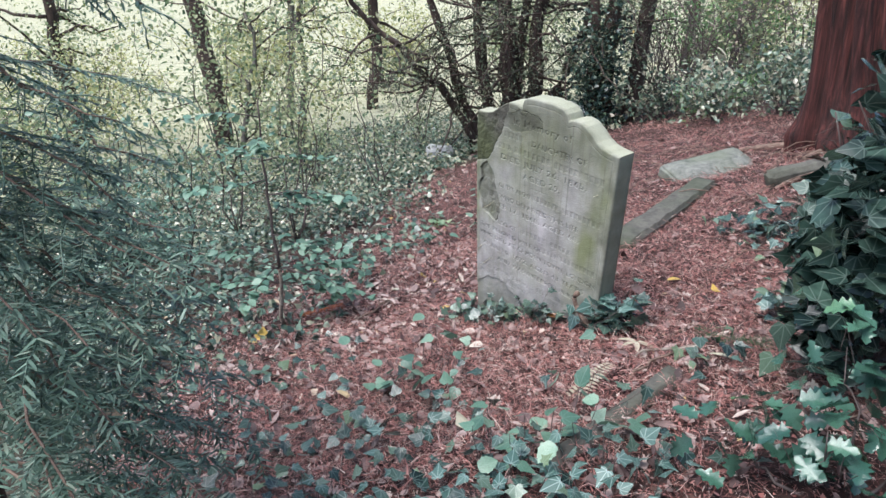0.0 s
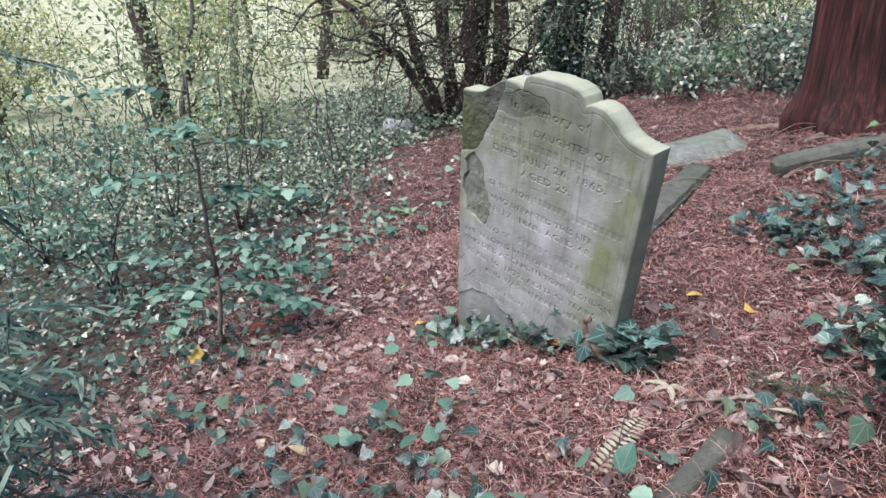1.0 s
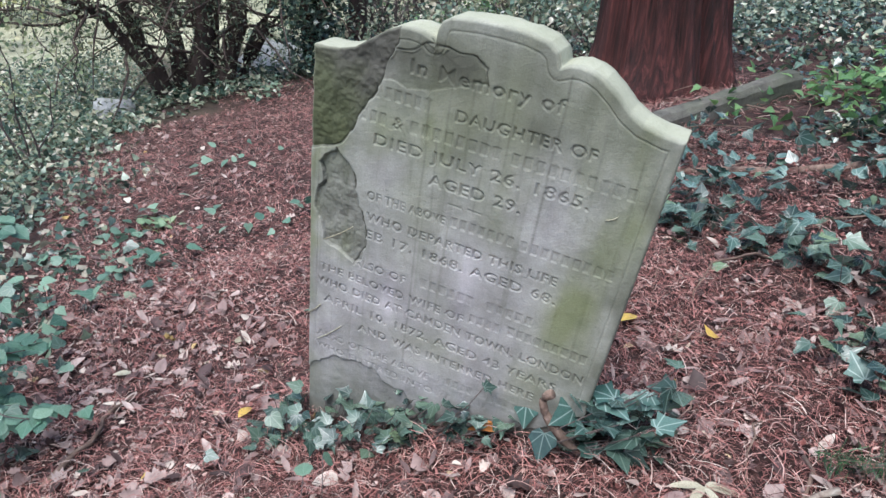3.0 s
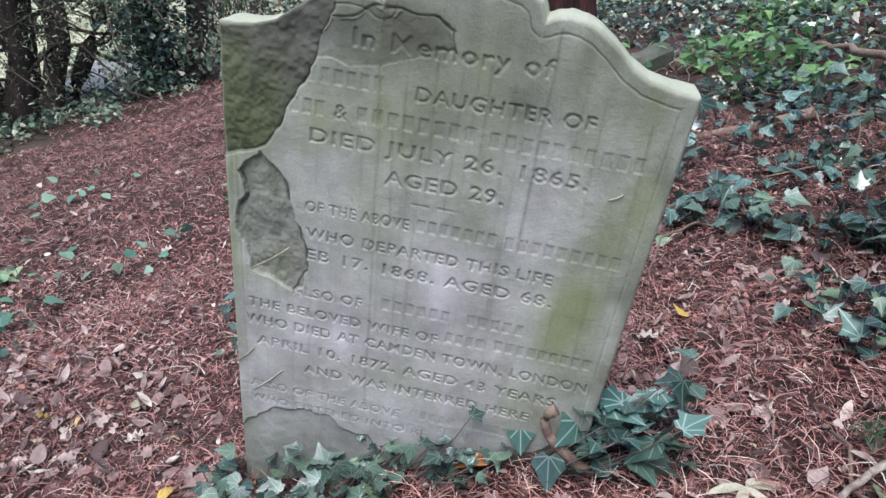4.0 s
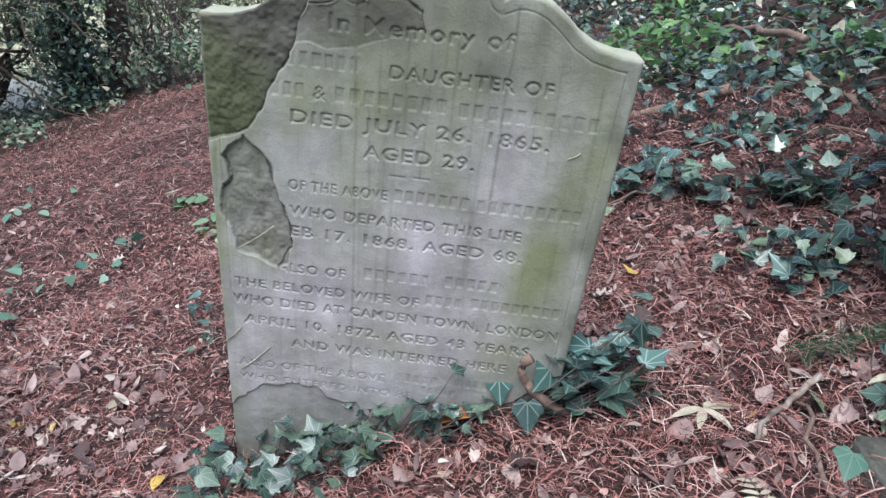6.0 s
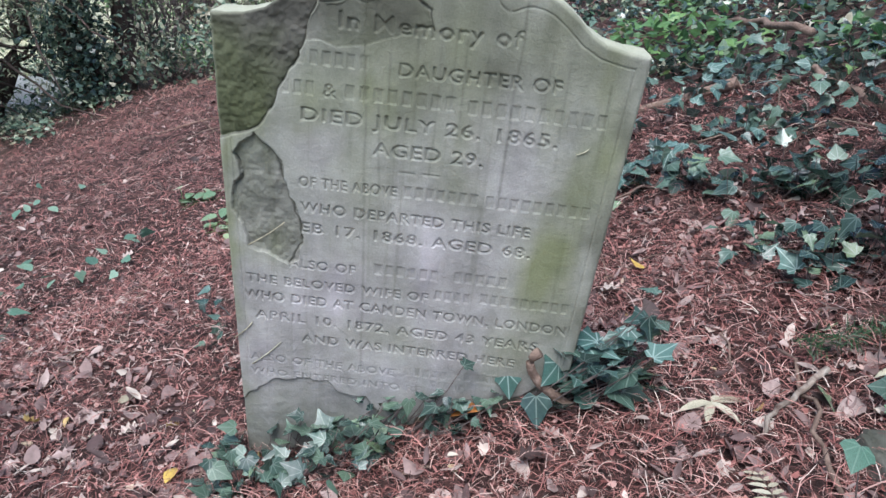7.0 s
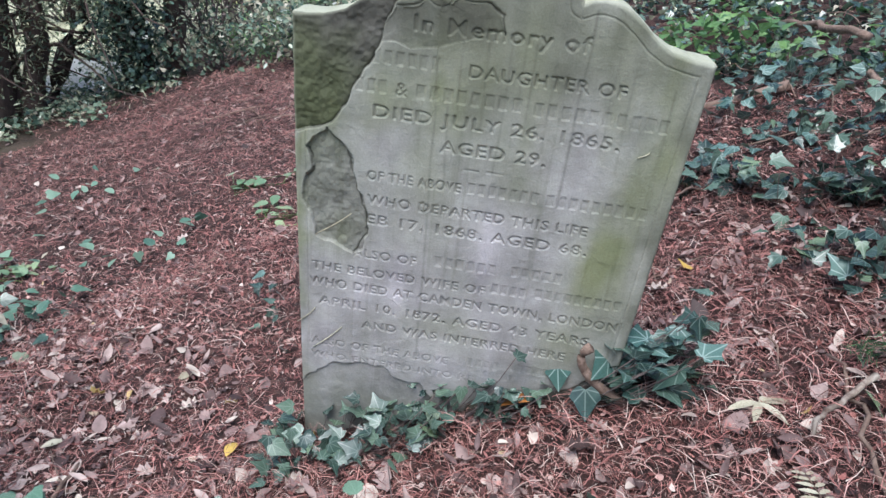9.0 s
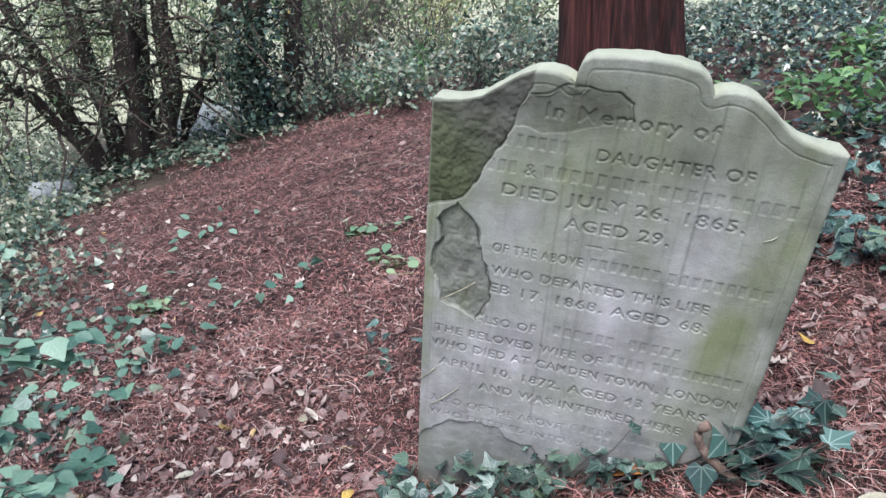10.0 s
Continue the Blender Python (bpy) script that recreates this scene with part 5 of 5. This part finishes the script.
for x, y, n, s in ((1.0, 5.0, 13, 0.09), (0.86, 4.46, 12, 0.08), (-0.02, 5.3, 14, 0.08)):
    plant("seedling", "pale fresh-green seedling in the needle litter", "seedling", (x, y), n, (s, s), 0.02, 0.045, 0.08, FRESH, "seedlings", M_FRESH, 0.22)
for x, y, n, sx, sy, h, kinds in ((1.67, 3.01, 16, 0.05, 0.07, 0.04, VEIN), (1.68, 2.82, 18, 0.05, 0.08, 0.045, DARK), (1.69, 2.64, 22, 0.06, 0.08, 0.05, DARK), (1.76, 2.5, 26, 0.07, 0.08, 0.055, DARK), (1.86, 2.36, 22, 0.08, 0.07, 0.05, DARK), (1.4, 2.44, 12, 0.05, 0.05, 0.05, DARK),
                                  (1.33, 2.33, 15, 0.06, 0.05, 0.05, VEIN), (1.42, 2.24, 12, 0.06, 0.05, 0.05, DARK), (1.46, 2.13, 22, 0.08, 0.06, 0.06, DARK), (2.04, 2.87, 12, 0.06, 0.06, 0.05, PALE), (1.84, 2.95, 10, 0.05, 0.06, 0.04, PALE), (2.2, 3.1, 18, 0.1, 0.1, 0.05, PALE), (2.4, 2.66, 26, 0.12, 0.1, 0.06, VEIN),
                                  (2.3, 3.88, 24, 0.12, 0.1, 0.06, VEIN), (1.58, 3.29, 22, 0.08, 0.1, 0.05, VEIN), (1.76, 3.3, 26, 0.12, 0.1, 0.06, DARK), (2.02, 3.45, 24, 0.12, 0.1, 0.06, VEIN), (2.6, 3.25, 40, 0.16, 0.16, 0.07, VEIN), (2.7, 2.55, 40, 0.16, 0.14, 0.07, DARK), (2.25, 2.3, 34, 0.14, 0.1, 0.07, DARK), (1.63, 3.5, 20, 0.1, 0.08, 0.06, DARK)):
    plant("ivy_plant", "glossy ivy trail over the litter bank" if kinds is not PALE else "pale shining ivy trail over the litter bank", "ivy", (x, y), int(n * 1.5), (sx * 1.1, sy * 1.1), h, 0.04, 0.075, kinds, "ivy trails on the bank")


def build_ivy_bush():
    """The tall dark ivy-leaved bush close by the path."""
    x, y = 1.3, 1.84
    base = thing("ivy_bush", "tall bush of dark glossy ivy leaves by the path", "bush", (x, y, float(gz(x, y)) - 0.03))
    tips = [np.array(p) for p in ((-0.2, 0.1, 0.5), (-0.15, 0.15, 0.78), (-0.02, 0.05, 0.9), (-0.2, -0.1, 0.62), (0.2, -0.15, 0.92), (-0.05, -0.3, 0.8), (0.25, 0.15, 0.9), (-0.2, 0.15, 0.3), (-0.12, 0.1, 0.82))]
    wood, lines = branching(np.zeros(3), tips, 0.008, twigs=5, twig_len=0.25)
    add_wood(wood, M_STEM, base)
    pts = np.concatenate([l[1:] for l in lines])
    for i in range(560):
        p = pts[rng.integers(len(pts))] + rng.normal(0, 0.07, 3)
        if x + p[0] - 0.5 * (y + p[1] - 1.9) - 0.2 * max(p[2] - 0.5, 0) < 1.05 or y + p[1] > 2.12:
            continue
        key, template, mat = (("ba", IVY_A, M_BUSH), ("bb", IVY_B, M_BUSH), ("bc", IVY_C, M_BUSH), ("ib", IVY_B, M_IVY))[rng.integers(4)]
        ob = part_of("leaf", leaf_mesh(key, template, mat), base)
        m = np.eye(4)
        m[:3, :3] = turns(1, 0.6)[0] * rng.uniform(0.05, 0.09)
        m[:3, 3] = p
        ob.matrix_local = Matrix(m.tolist())
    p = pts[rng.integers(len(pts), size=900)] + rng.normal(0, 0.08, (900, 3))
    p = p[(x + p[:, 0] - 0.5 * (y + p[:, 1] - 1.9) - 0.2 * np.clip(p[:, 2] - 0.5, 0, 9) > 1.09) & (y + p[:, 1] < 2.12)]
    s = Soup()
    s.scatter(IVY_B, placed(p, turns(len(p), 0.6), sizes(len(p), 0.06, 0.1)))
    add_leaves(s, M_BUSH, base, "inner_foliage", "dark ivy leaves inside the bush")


build_ivy_bush()


def build_holly():
    x, y = 0.98, 1.34
    base = thing("holly_plant", "young holly with spiny glossy green leaves", "holly", (x, y, float(gz(x, y)) - 0.02))
    tips = [np.array(p) for p in ((-0.2, 0.0, 0.2), (-0.1, 0.08, 0.28), (0.02, 0.12, 0.34), (0.14, 0.05, 0.4), (-0.12, -0.1, 0.26), (0.1, -0.12, 0.36), (-0.26, 0.1, 0.12))]
    wood, lines = branching(np.zeros(3), tips, 0.005, twigs=4, twig_len=0.12)
    add_wood(wood, M_STEM, base)
    pts = np.concatenate([l[1:] for l in lines])
    for i in range(110):
        ob = part_of("leaf", leaf_mesh("holly", HOLLY, M_HOLLY), base)
        m = np.eye(4)
        m[:3, :3] = turns(1, 0.6)[0] * rng.uniform(0.055, 0.09)
        m[:3, 3] = pts[rng.integers(len(pts))] + rng.normal(0, 0.04, 3)
        ob.matrix_local = Matrix(m.tolist())


build_holly()


def build_conifer():
    """A young conifer whose needled sprays hang over the path's edge."""
    x, y = -1.25, 1.6
    z = float(gz(x, y))
    base = thing("young_conifer", "young conifer with drooping dark blue-green needle sprays", "conifer", (x, y, z))
    trunk = wander((0, 0, -0.1), (-0.1, 0.1, 2.6), 10, 0.02)
    s = Soup()
    s.add(*tube(trunk, np.linspace(0.035, 0.012, 10), 8))
    part_of("trunk", s.mesh("trunk", M_YEW_BARK, True), base)
    needle = (np.array([(-0.07, 0, 0), (0.07, 0, 0), (0.09, 0.6, 0.02), (0, 1, -0.03), (-0.09, 0.6, 0.02)]), np.array([(0, 1, 2), (0, 2, 4), (4, 2, 3)]), np.zeros((5, 2)) + 0.5)
    for k in range(38):
        h = rng.uniform(0.3, 2.0) if k < 26 else rng.uniform(1.2, 2.0)
        a = rng.uniform(-1.2, 1.8) if k % 2 else rng.uniform(-0.8, -0.05)
        reach = min(rng.uniform(0.7, 1.0) * (1.16 - 0.16 * h), 0.77 / max(math.cos(a), 0.2) if math.sin(a) < 0.15 else 0.42 / max(math.cos(a), 0.1))
        tip = np.array((math.cos(a) * reach, math.sin(a) * reach, h - 0.12 - 0.1 * reach))
        main = wander((0, 0, h), tip, 12, 0.012, droop=0.07)
        wood, leaf = Soup(), Soup()
        wood.add(*tube(main, np.linspace(0.006, 0.002, 12), 5))
        rows = [main]
        for j in range(3, 12):
            for side in (-1, 1):
                d = main[min(j, 11)] - main[j - 1]
                d /= np.linalg.norm(d)
                lat = np.cross(d, (0, 0, 1)) * side
                e = main[j] + (d * 0.6 + lat * 0.8) * rng.uniform(0.1, 0.26) * (1.2 - j / 14)
                q = wander(main[j], e, 7, 0.004, droop=rng.uniform(0.01, 0.05))
                leaf.add(*tube(q, 0.0015, 4))
                rows.append(q)
        for q in rows:
            m = max(8, int(np.linalg.norm(q[-1] - q[0]) / 0.006))
            t = np.linspace(0, len(q) - 1.001, m)
            i = t.astype(int)
            p = q[i] + (q[i + 1] - q[i]) * (t - i)[:, None]
            d = q[i + 1] - q[i]
            d /= np.linalg.norm(d, axis=1)[:, None] + 1e-9
            side = np.where(np.arange(m) % 2, 1.0, -1.0)[:, None]
            lat = np.cross(d, (0, 0, 1)) * side
            lat /= np.linalg.norm(lat, axis=1)[:, None] + 1e-9
            yv = d * 0.55 + lat * 0.85 + rng.normal(0, 0.12, (m, 3))
            yv /= np.linalg.norm(yv, axis=1)[:, None]
            xv = np.cross(yv, (0, 0, 1.0))
            xv /= np.linalg.norm(xv, axis=1)[:, None] + 1e-9
            zv = np.cross(xv, yv)
            leaf.scatter(needle, placed(p, np.stack([xv, yv, zv], -1), sizes(m, 0.022, 0.04)))
        branch = part_of("branch", wood.mesh("branch", M_TWIG, True), base)
        tagged(part_of("needle_spray", leaf.mesh("needle_spray", M_CONIFER), branch), kind="stuff")


build_conifer()


def build_leafy_sapling():
    """A young tree with a pale lower stem and flat tiers of toothed leaves."""
    x, y = -0.88, 3.5
    base = thing("leafy_sapling", "young sapling with pale stem and tiers of blue-green toothed leaves", "sapling", (x, y, float(gz(x, y)) - 0.02))
    trunk = wander((0, 0, 0), (-0.06, 0.05, 1.3), 14, 0.012)
    low, high = Soup(), Soup()
    low.add(*tube(trunk[:5], np.linspace(0.013, 0.01, 5), 9))
    high.add(*tube(trunk[4:], np.linspace(0.01, 0.004, 10), 8))
    part_of("lower_stem", low.mesh("lower_stem", M_PEEL, True), base, "pale grey bare stem")
    part_of("upper_stem", high.mesh("upper_stem", M_STEM, True), base)
    tiers = [(h, rng.uniform(0, 6.3), rng.uniform(0.2, 0.46)) for h in (0.3, 0.33, 0.36, 0.4, 0.44, 0.47, 0.5, 0.55, 0.62, 0.7, 0.8, 0.88, 0.94, 1.0, 1.06, 1.12, 1.2)]
    tiers += [(0.36, -0.1, 0.5), (0.42, -0.5, 0.46), (0.46, 0.3, 0.4), (0.34, 3.3, 0.45), (0.4, 2.7, 0.5)]
    for h, a, reach in tiers:
        q0 = trunk[min(13, int(h / 1.3 * 13))]
        q = wander(q0, q0 + np.array((math.cos(a) * reach, math.sin(a) * reach, rng.uniform(0.0, 0.1))), 9, 0.008, droop=0.08)
        b = Soup()
        b.add(*tube(q, np.linspace(0.004, 0.0015, 9), 6))
        branch = part_of("branch", b.mesh("branch", M_STEM, True), base)
        for i in (2, 3, 4, 4, 5, 6, 6, 7, 8, 8):
            for side in (-1, 1):
                key, template, mat = LEAFY[rng.integers(2)]
                ob = part_of("leaf", leaf_mesh(key, template, mat), branch)
                turn = math.degrees(a) - 90 + side * rng.uniform(30, 80)
                ob.matrix_local = pose(*(q[i] + rng.normal(0, 0.008, 3)), rng.normal(-8, 16), rng.normal(0, 18), turn) @ Matrix.Scale(rng.uniform(0.034, 0.066), 4)


build_leafy_sapling()


# ---------------------------------------------------------------- single things in the litter
def stick(name, label, pts, r0, r1, mat=M_TWIG, sway=0.01, up=0.01, category="stick", n=10, group="sticks in the litter"):
    (xa, ya, ua), (xb, yb, ub) = pts
    p = wander((xa, ya, 0), (xb, yb, 0), n, sway)
    t = np.linspace(0, 1, n)
    p[:, 2] += gz(p[:, 0], p[:, 1]) + up + ua + (ub - ua) * t
    s = Soup()
    s.add(*tube(p, np.linspace(r0, r1, n) * (1 + 0.06 * np.sin(np.arange(n) * 2.3)), 8))
    return solo(name, s.mesh(name, mat, True), label, category, group)


stick("fallen_branch", "crooked dry fallen branch on the bank", ((2.1, 4.22, 0.0), (2.75, 4.35, 0.05)), 0.012, 0.022, category="branch", up=0.015)
stick("fallen_branch", "long dry brown branch lying on the bank", ((1.95, 3.93, 0.0), (2.5, 3.05, 0.03)), 0.014, 0.022, category="branch", up=0.015)
stick("fallen_branch", "arching dead branch among ivy on the bank", ((2.64, 2.84, 0.04), (2.25, 2.36, 0.02)), 0.014, 0.02, category="branch", up=0.02)
stick("fallen_branch", "long arching dead branch lying over the ivy", ((3.45, 3.65, 0.03), (2.72, 2.87, 0.12)), 0.013, 0.018, category="branch", up=0.05, sway=0.02)
stick("stick", "pale peeling dry stick on the litter", ((0.72, 2.18, 0), (0.93, 2.15, 0.015)), 0.0045, 0.0075, M_PEEL, 0.006, 0.02)
stick("stick", "thin brown twig on the litter", ((0.66, 2.03, 0), (0.98, 2.26, 0.01)), 0.005, 0.004)
stick("stick", "thin brown twig on the litter", ((-0.2, 2.95, 0), (-0.05, 2.6, 0.0)), 0.004, 0.003)
stick("stick", "thin brown twig on the litter", ((-0.5, 3.3, 0), (-0.25, 3.6, 0.01)), 0.008, 0.005)
for k in range(40):
    x, y, a, l = rng.uniform(-1.2, 2.2), rng.uniform(1.6, 4.6), rng.uniform(0, 6.3), rng.uniform(0.08, 0.25)
    if clear_of_stone(np.array([x]), np.array([y]))[0] and clear_of_stone(np.array([x + l * math.cos(a)]), np.array([y + l * math.sin(a)]))[0]:
        stick("twig", "thin dry twig on the needle litter", ((x, y, 0), (x + l * math.cos(a), y + l * math.sin(a), 0.01)), 0.003, 0.0015, M_TWIG, 0.008, 0.012, "twig", 6)

# curled dead stem standing against the face of the stone
k = np.linspace(-0.45, 1, 18)
uu = 0.665 + 0.065 * (1 - k / 0.8) ** 2 + 0.012 * np.clip(k - 0.8, 0, 1) * 5
vv = -0.72 + 0.11 * k
dd = np.full(18, 0.036)
p = np.array([STONE @ Vector((a, b, c)) for a, b, c in zip(uu, vv, dd)])
s = Soup()
s.add(*tube(p, 0.0115 - 0.003 * np.clip(k, 0, 1) + 0.003 * (k > 0.9), 9))
solo("dead_ivy_stem", s.mesh("dead_ivy_stem", M_TWIG, True), "curled brown dead ivy stem against the headstone", "stem")

for (ua, va), (ub, vb) in (((0.058, -0.454), (0.133, -0.393)), ((0.017, -0.693), (0.057, -0.648)), ((0.054, -0.761), (0.12, -0.691)), ((0.682, -0.183), (0.702, -0.169))):
    t = np.linspace(0, 1, 7)
    p = np.array([STONE @ Vector((ua + (ub - ua) * a + 0.004 * math.sin(3 * a), va + (vb - va) * a, 0.002)) for a in t])
    s = Soup()
    s.add(*tube(p, 0.0011, 6))
    solo("straw", s.mesh("straw", M_CREAM, True), "pale dry straw stuck to the face of the headstone", "straw", "straws on the headstone")


def single(name, label, template, mat, at, size, heading, tip=0.15, up=0.02, category="leaf", group="single fallen leaves"):
    v, f, u = template
    ob = solo(name, mesh_from(name, v * size, f, mat, u, True), label, category, group)
    x, y = at
    ob.matrix_world = pose(x, y, float(gz(x, y)) + up, math.degrees(tip), 6, heading)
    return ob


single("fallen_leaf", "yellow-orange fallen leaf on the litter", OVAL, M_YELLOW, (1.115, 2.93), 0.07, 100)
single("fallen_leaf", "small yellow fallen leaf on the litter", DEAD_B, M_YELLOW, (1.2, 2.7), 0.05, 20)
single("fallen_leaf", "yellow fallen leaf beside the ivy", OVAL, M_YELLOW, (0.05, 3.28), 0.055, 130)
single("fallen_leaf", "russet fallen leaf at the foot of the stone", DEAD_A, M_ORANGE, (0.53, 2.72), 0.07, 70, 0.3, 0.03)
single("fallen_leaf", "pale yellow pointed fallen leaf", LANCE, M_CREAM, (1.0, 2.03), 0.08, 60)
single("fallen_leaf", "pale buff fallen leaf in the litter", DEAD_B, M_CREAM, (0.1, 3.74), 0.07, 200)
single("fallen_leaf", "pale pink-white fallen leaf in the litter", DEAD_B, M_CREAM, (0.12, 1.95), 0.075, 40)
single("fallen_leaf", "pale cream fallen leaf in the litter", OVAL, M_CREAM, (-0.25, 3.75), 0.06, 80)
single("fallen_leaf", "yellow fallen leaf on the slope", DEAD_B, M_YELLOW, (-0.98, 3.32), 0.1, 10)

single("ivy_leaf", "pale-veined ivy leaf against the foot of the stone", IVY_B, M_IVY_PALE, (0.575, 2.68), 0.06, 130, -1.15, 0.1, "ivy leaf")
single("ivy_leaf", "dark green ivy leaf against the foot of the stone", IVY_B, M_IVY, (0.575, 2.6), 0.07, 125, -0.95, 0.07, "ivy leaf")
base = thing("compound_leaf", "bleached five-fingered fallen leaf on the litter", "leaf", (0.755, 2.3, float(gz(0.755, 2.3)) + 0.03), "single fallen leaves")
for ang, l in ((60, 0.075), (108, 0.065), (168, 0.07), (235, 0.085), (275, 0.04)):
    ob = part_of("leaflet", leaf_mesh("leaflet", LANCE, M_CREAM), base)
    ob.matrix_local = pose(0, 0, 0, 4, 0, ang) @ Matrix.Scale(l, 4)


def build_dead_fern():
    """A bleached fern frond lying on the litter."""
    a, b = np.array((0.45, 1.98)), np.array((0.62, 2.15))
    base = thing("fern_frond", "bleached dead fern frond lying on the litter", "fern", (float(a[0]), float(a[1]), float(gz(*a)) + 0.02))
    n = 15
    t = np.linspace(0, 1, n)
    xy = a + (b - a) * t[:, None]
    p = np.column_stack([xy - a, gz(xy[:, 0], xy[:, 1]) - float(gz(*a)) + 0.012 * np.sin(t * 3)])
    s = Soup()
    s.add(*tube(p, np.linspace(0.0022, 0.001, n), 5))
    part_of("rib", s.mesh("rib", M_TWIG, True), base)
    head = math.degrees(math.atan2(b[1] - a[1], b[0] - a[0]))
    for i in range(1, n):
        for side in (-1, 1):
            ob = part_of("leaflet", leaf_mesh("leaflet", LANCE, M_CREAM), base)
            ob.matrix_local = pose(*p[i], 0, 8 * side, head - 90 - 62 * side) @ Matrix.Scale(0.046 * (1.05 - 0.75 * abs(t[i] - 0.35)), 4)


build_dead_fern()
flake = solo("bark_flake", worn_block("bark_flake", 0.27, 0.045, 0.02, M_RUST, 0.006, 9, 0.01), "orange-red flake of redwood bark on the litter", "bark")
lay(flake, (-0.82, 3.64), (-0.58, 3.69), 0.0)


def build_conifer_sprig():
    x, y = 1.05, 2.14
    base = thing("conifer_sprig", "small dark green conifer sprig on the litter", "sprig", (x, y, float(gz(x, y)) + 0.03))
    q = wander((-0.1, 0.06, 0), (0.1, -0.06, 0.015), 8, 0.004)
    s, l = Soup(), Soup()
    s.add(*tube(q, 0.002, 5))
    part_of("stem", s.mesh("stem", M_TWIG, True), base)
    m = 380
    pts = q[rng.integers(0, 8, m)] + rng.normal(0, 0.009, (m, 3))
    l.scatter(BLADE, placed(pts, turns(m, 0.6), sizes(m, 0.025, 0.045)))
    add_leaves(l, M_SPRIG, base, "needle_growth")


build_conifer_sprig()
shrub("pale_leaved_plant", "low plant with large pale yellowing leaves", "plant", (3.4, 9.2), 0.75, 0.12, 4, 22, OVAL, M_CREAM, (0.12, 0.2), r0=0.006, twig=0.15, twigs=2)
for x, y in ((3.3, 8.2), (3.9, 8.9), (2.9, 8.6)):
    shrub("fern_clump", "bright green fern clump under the trees", "fern", (x, y), 0.45, 0.22, 8, 130, LANCE, M_FRESH, (0.05, 0.09), r0=0.004, twig=0.1, twigs=2, scatter=0.04, group="fern clumps")
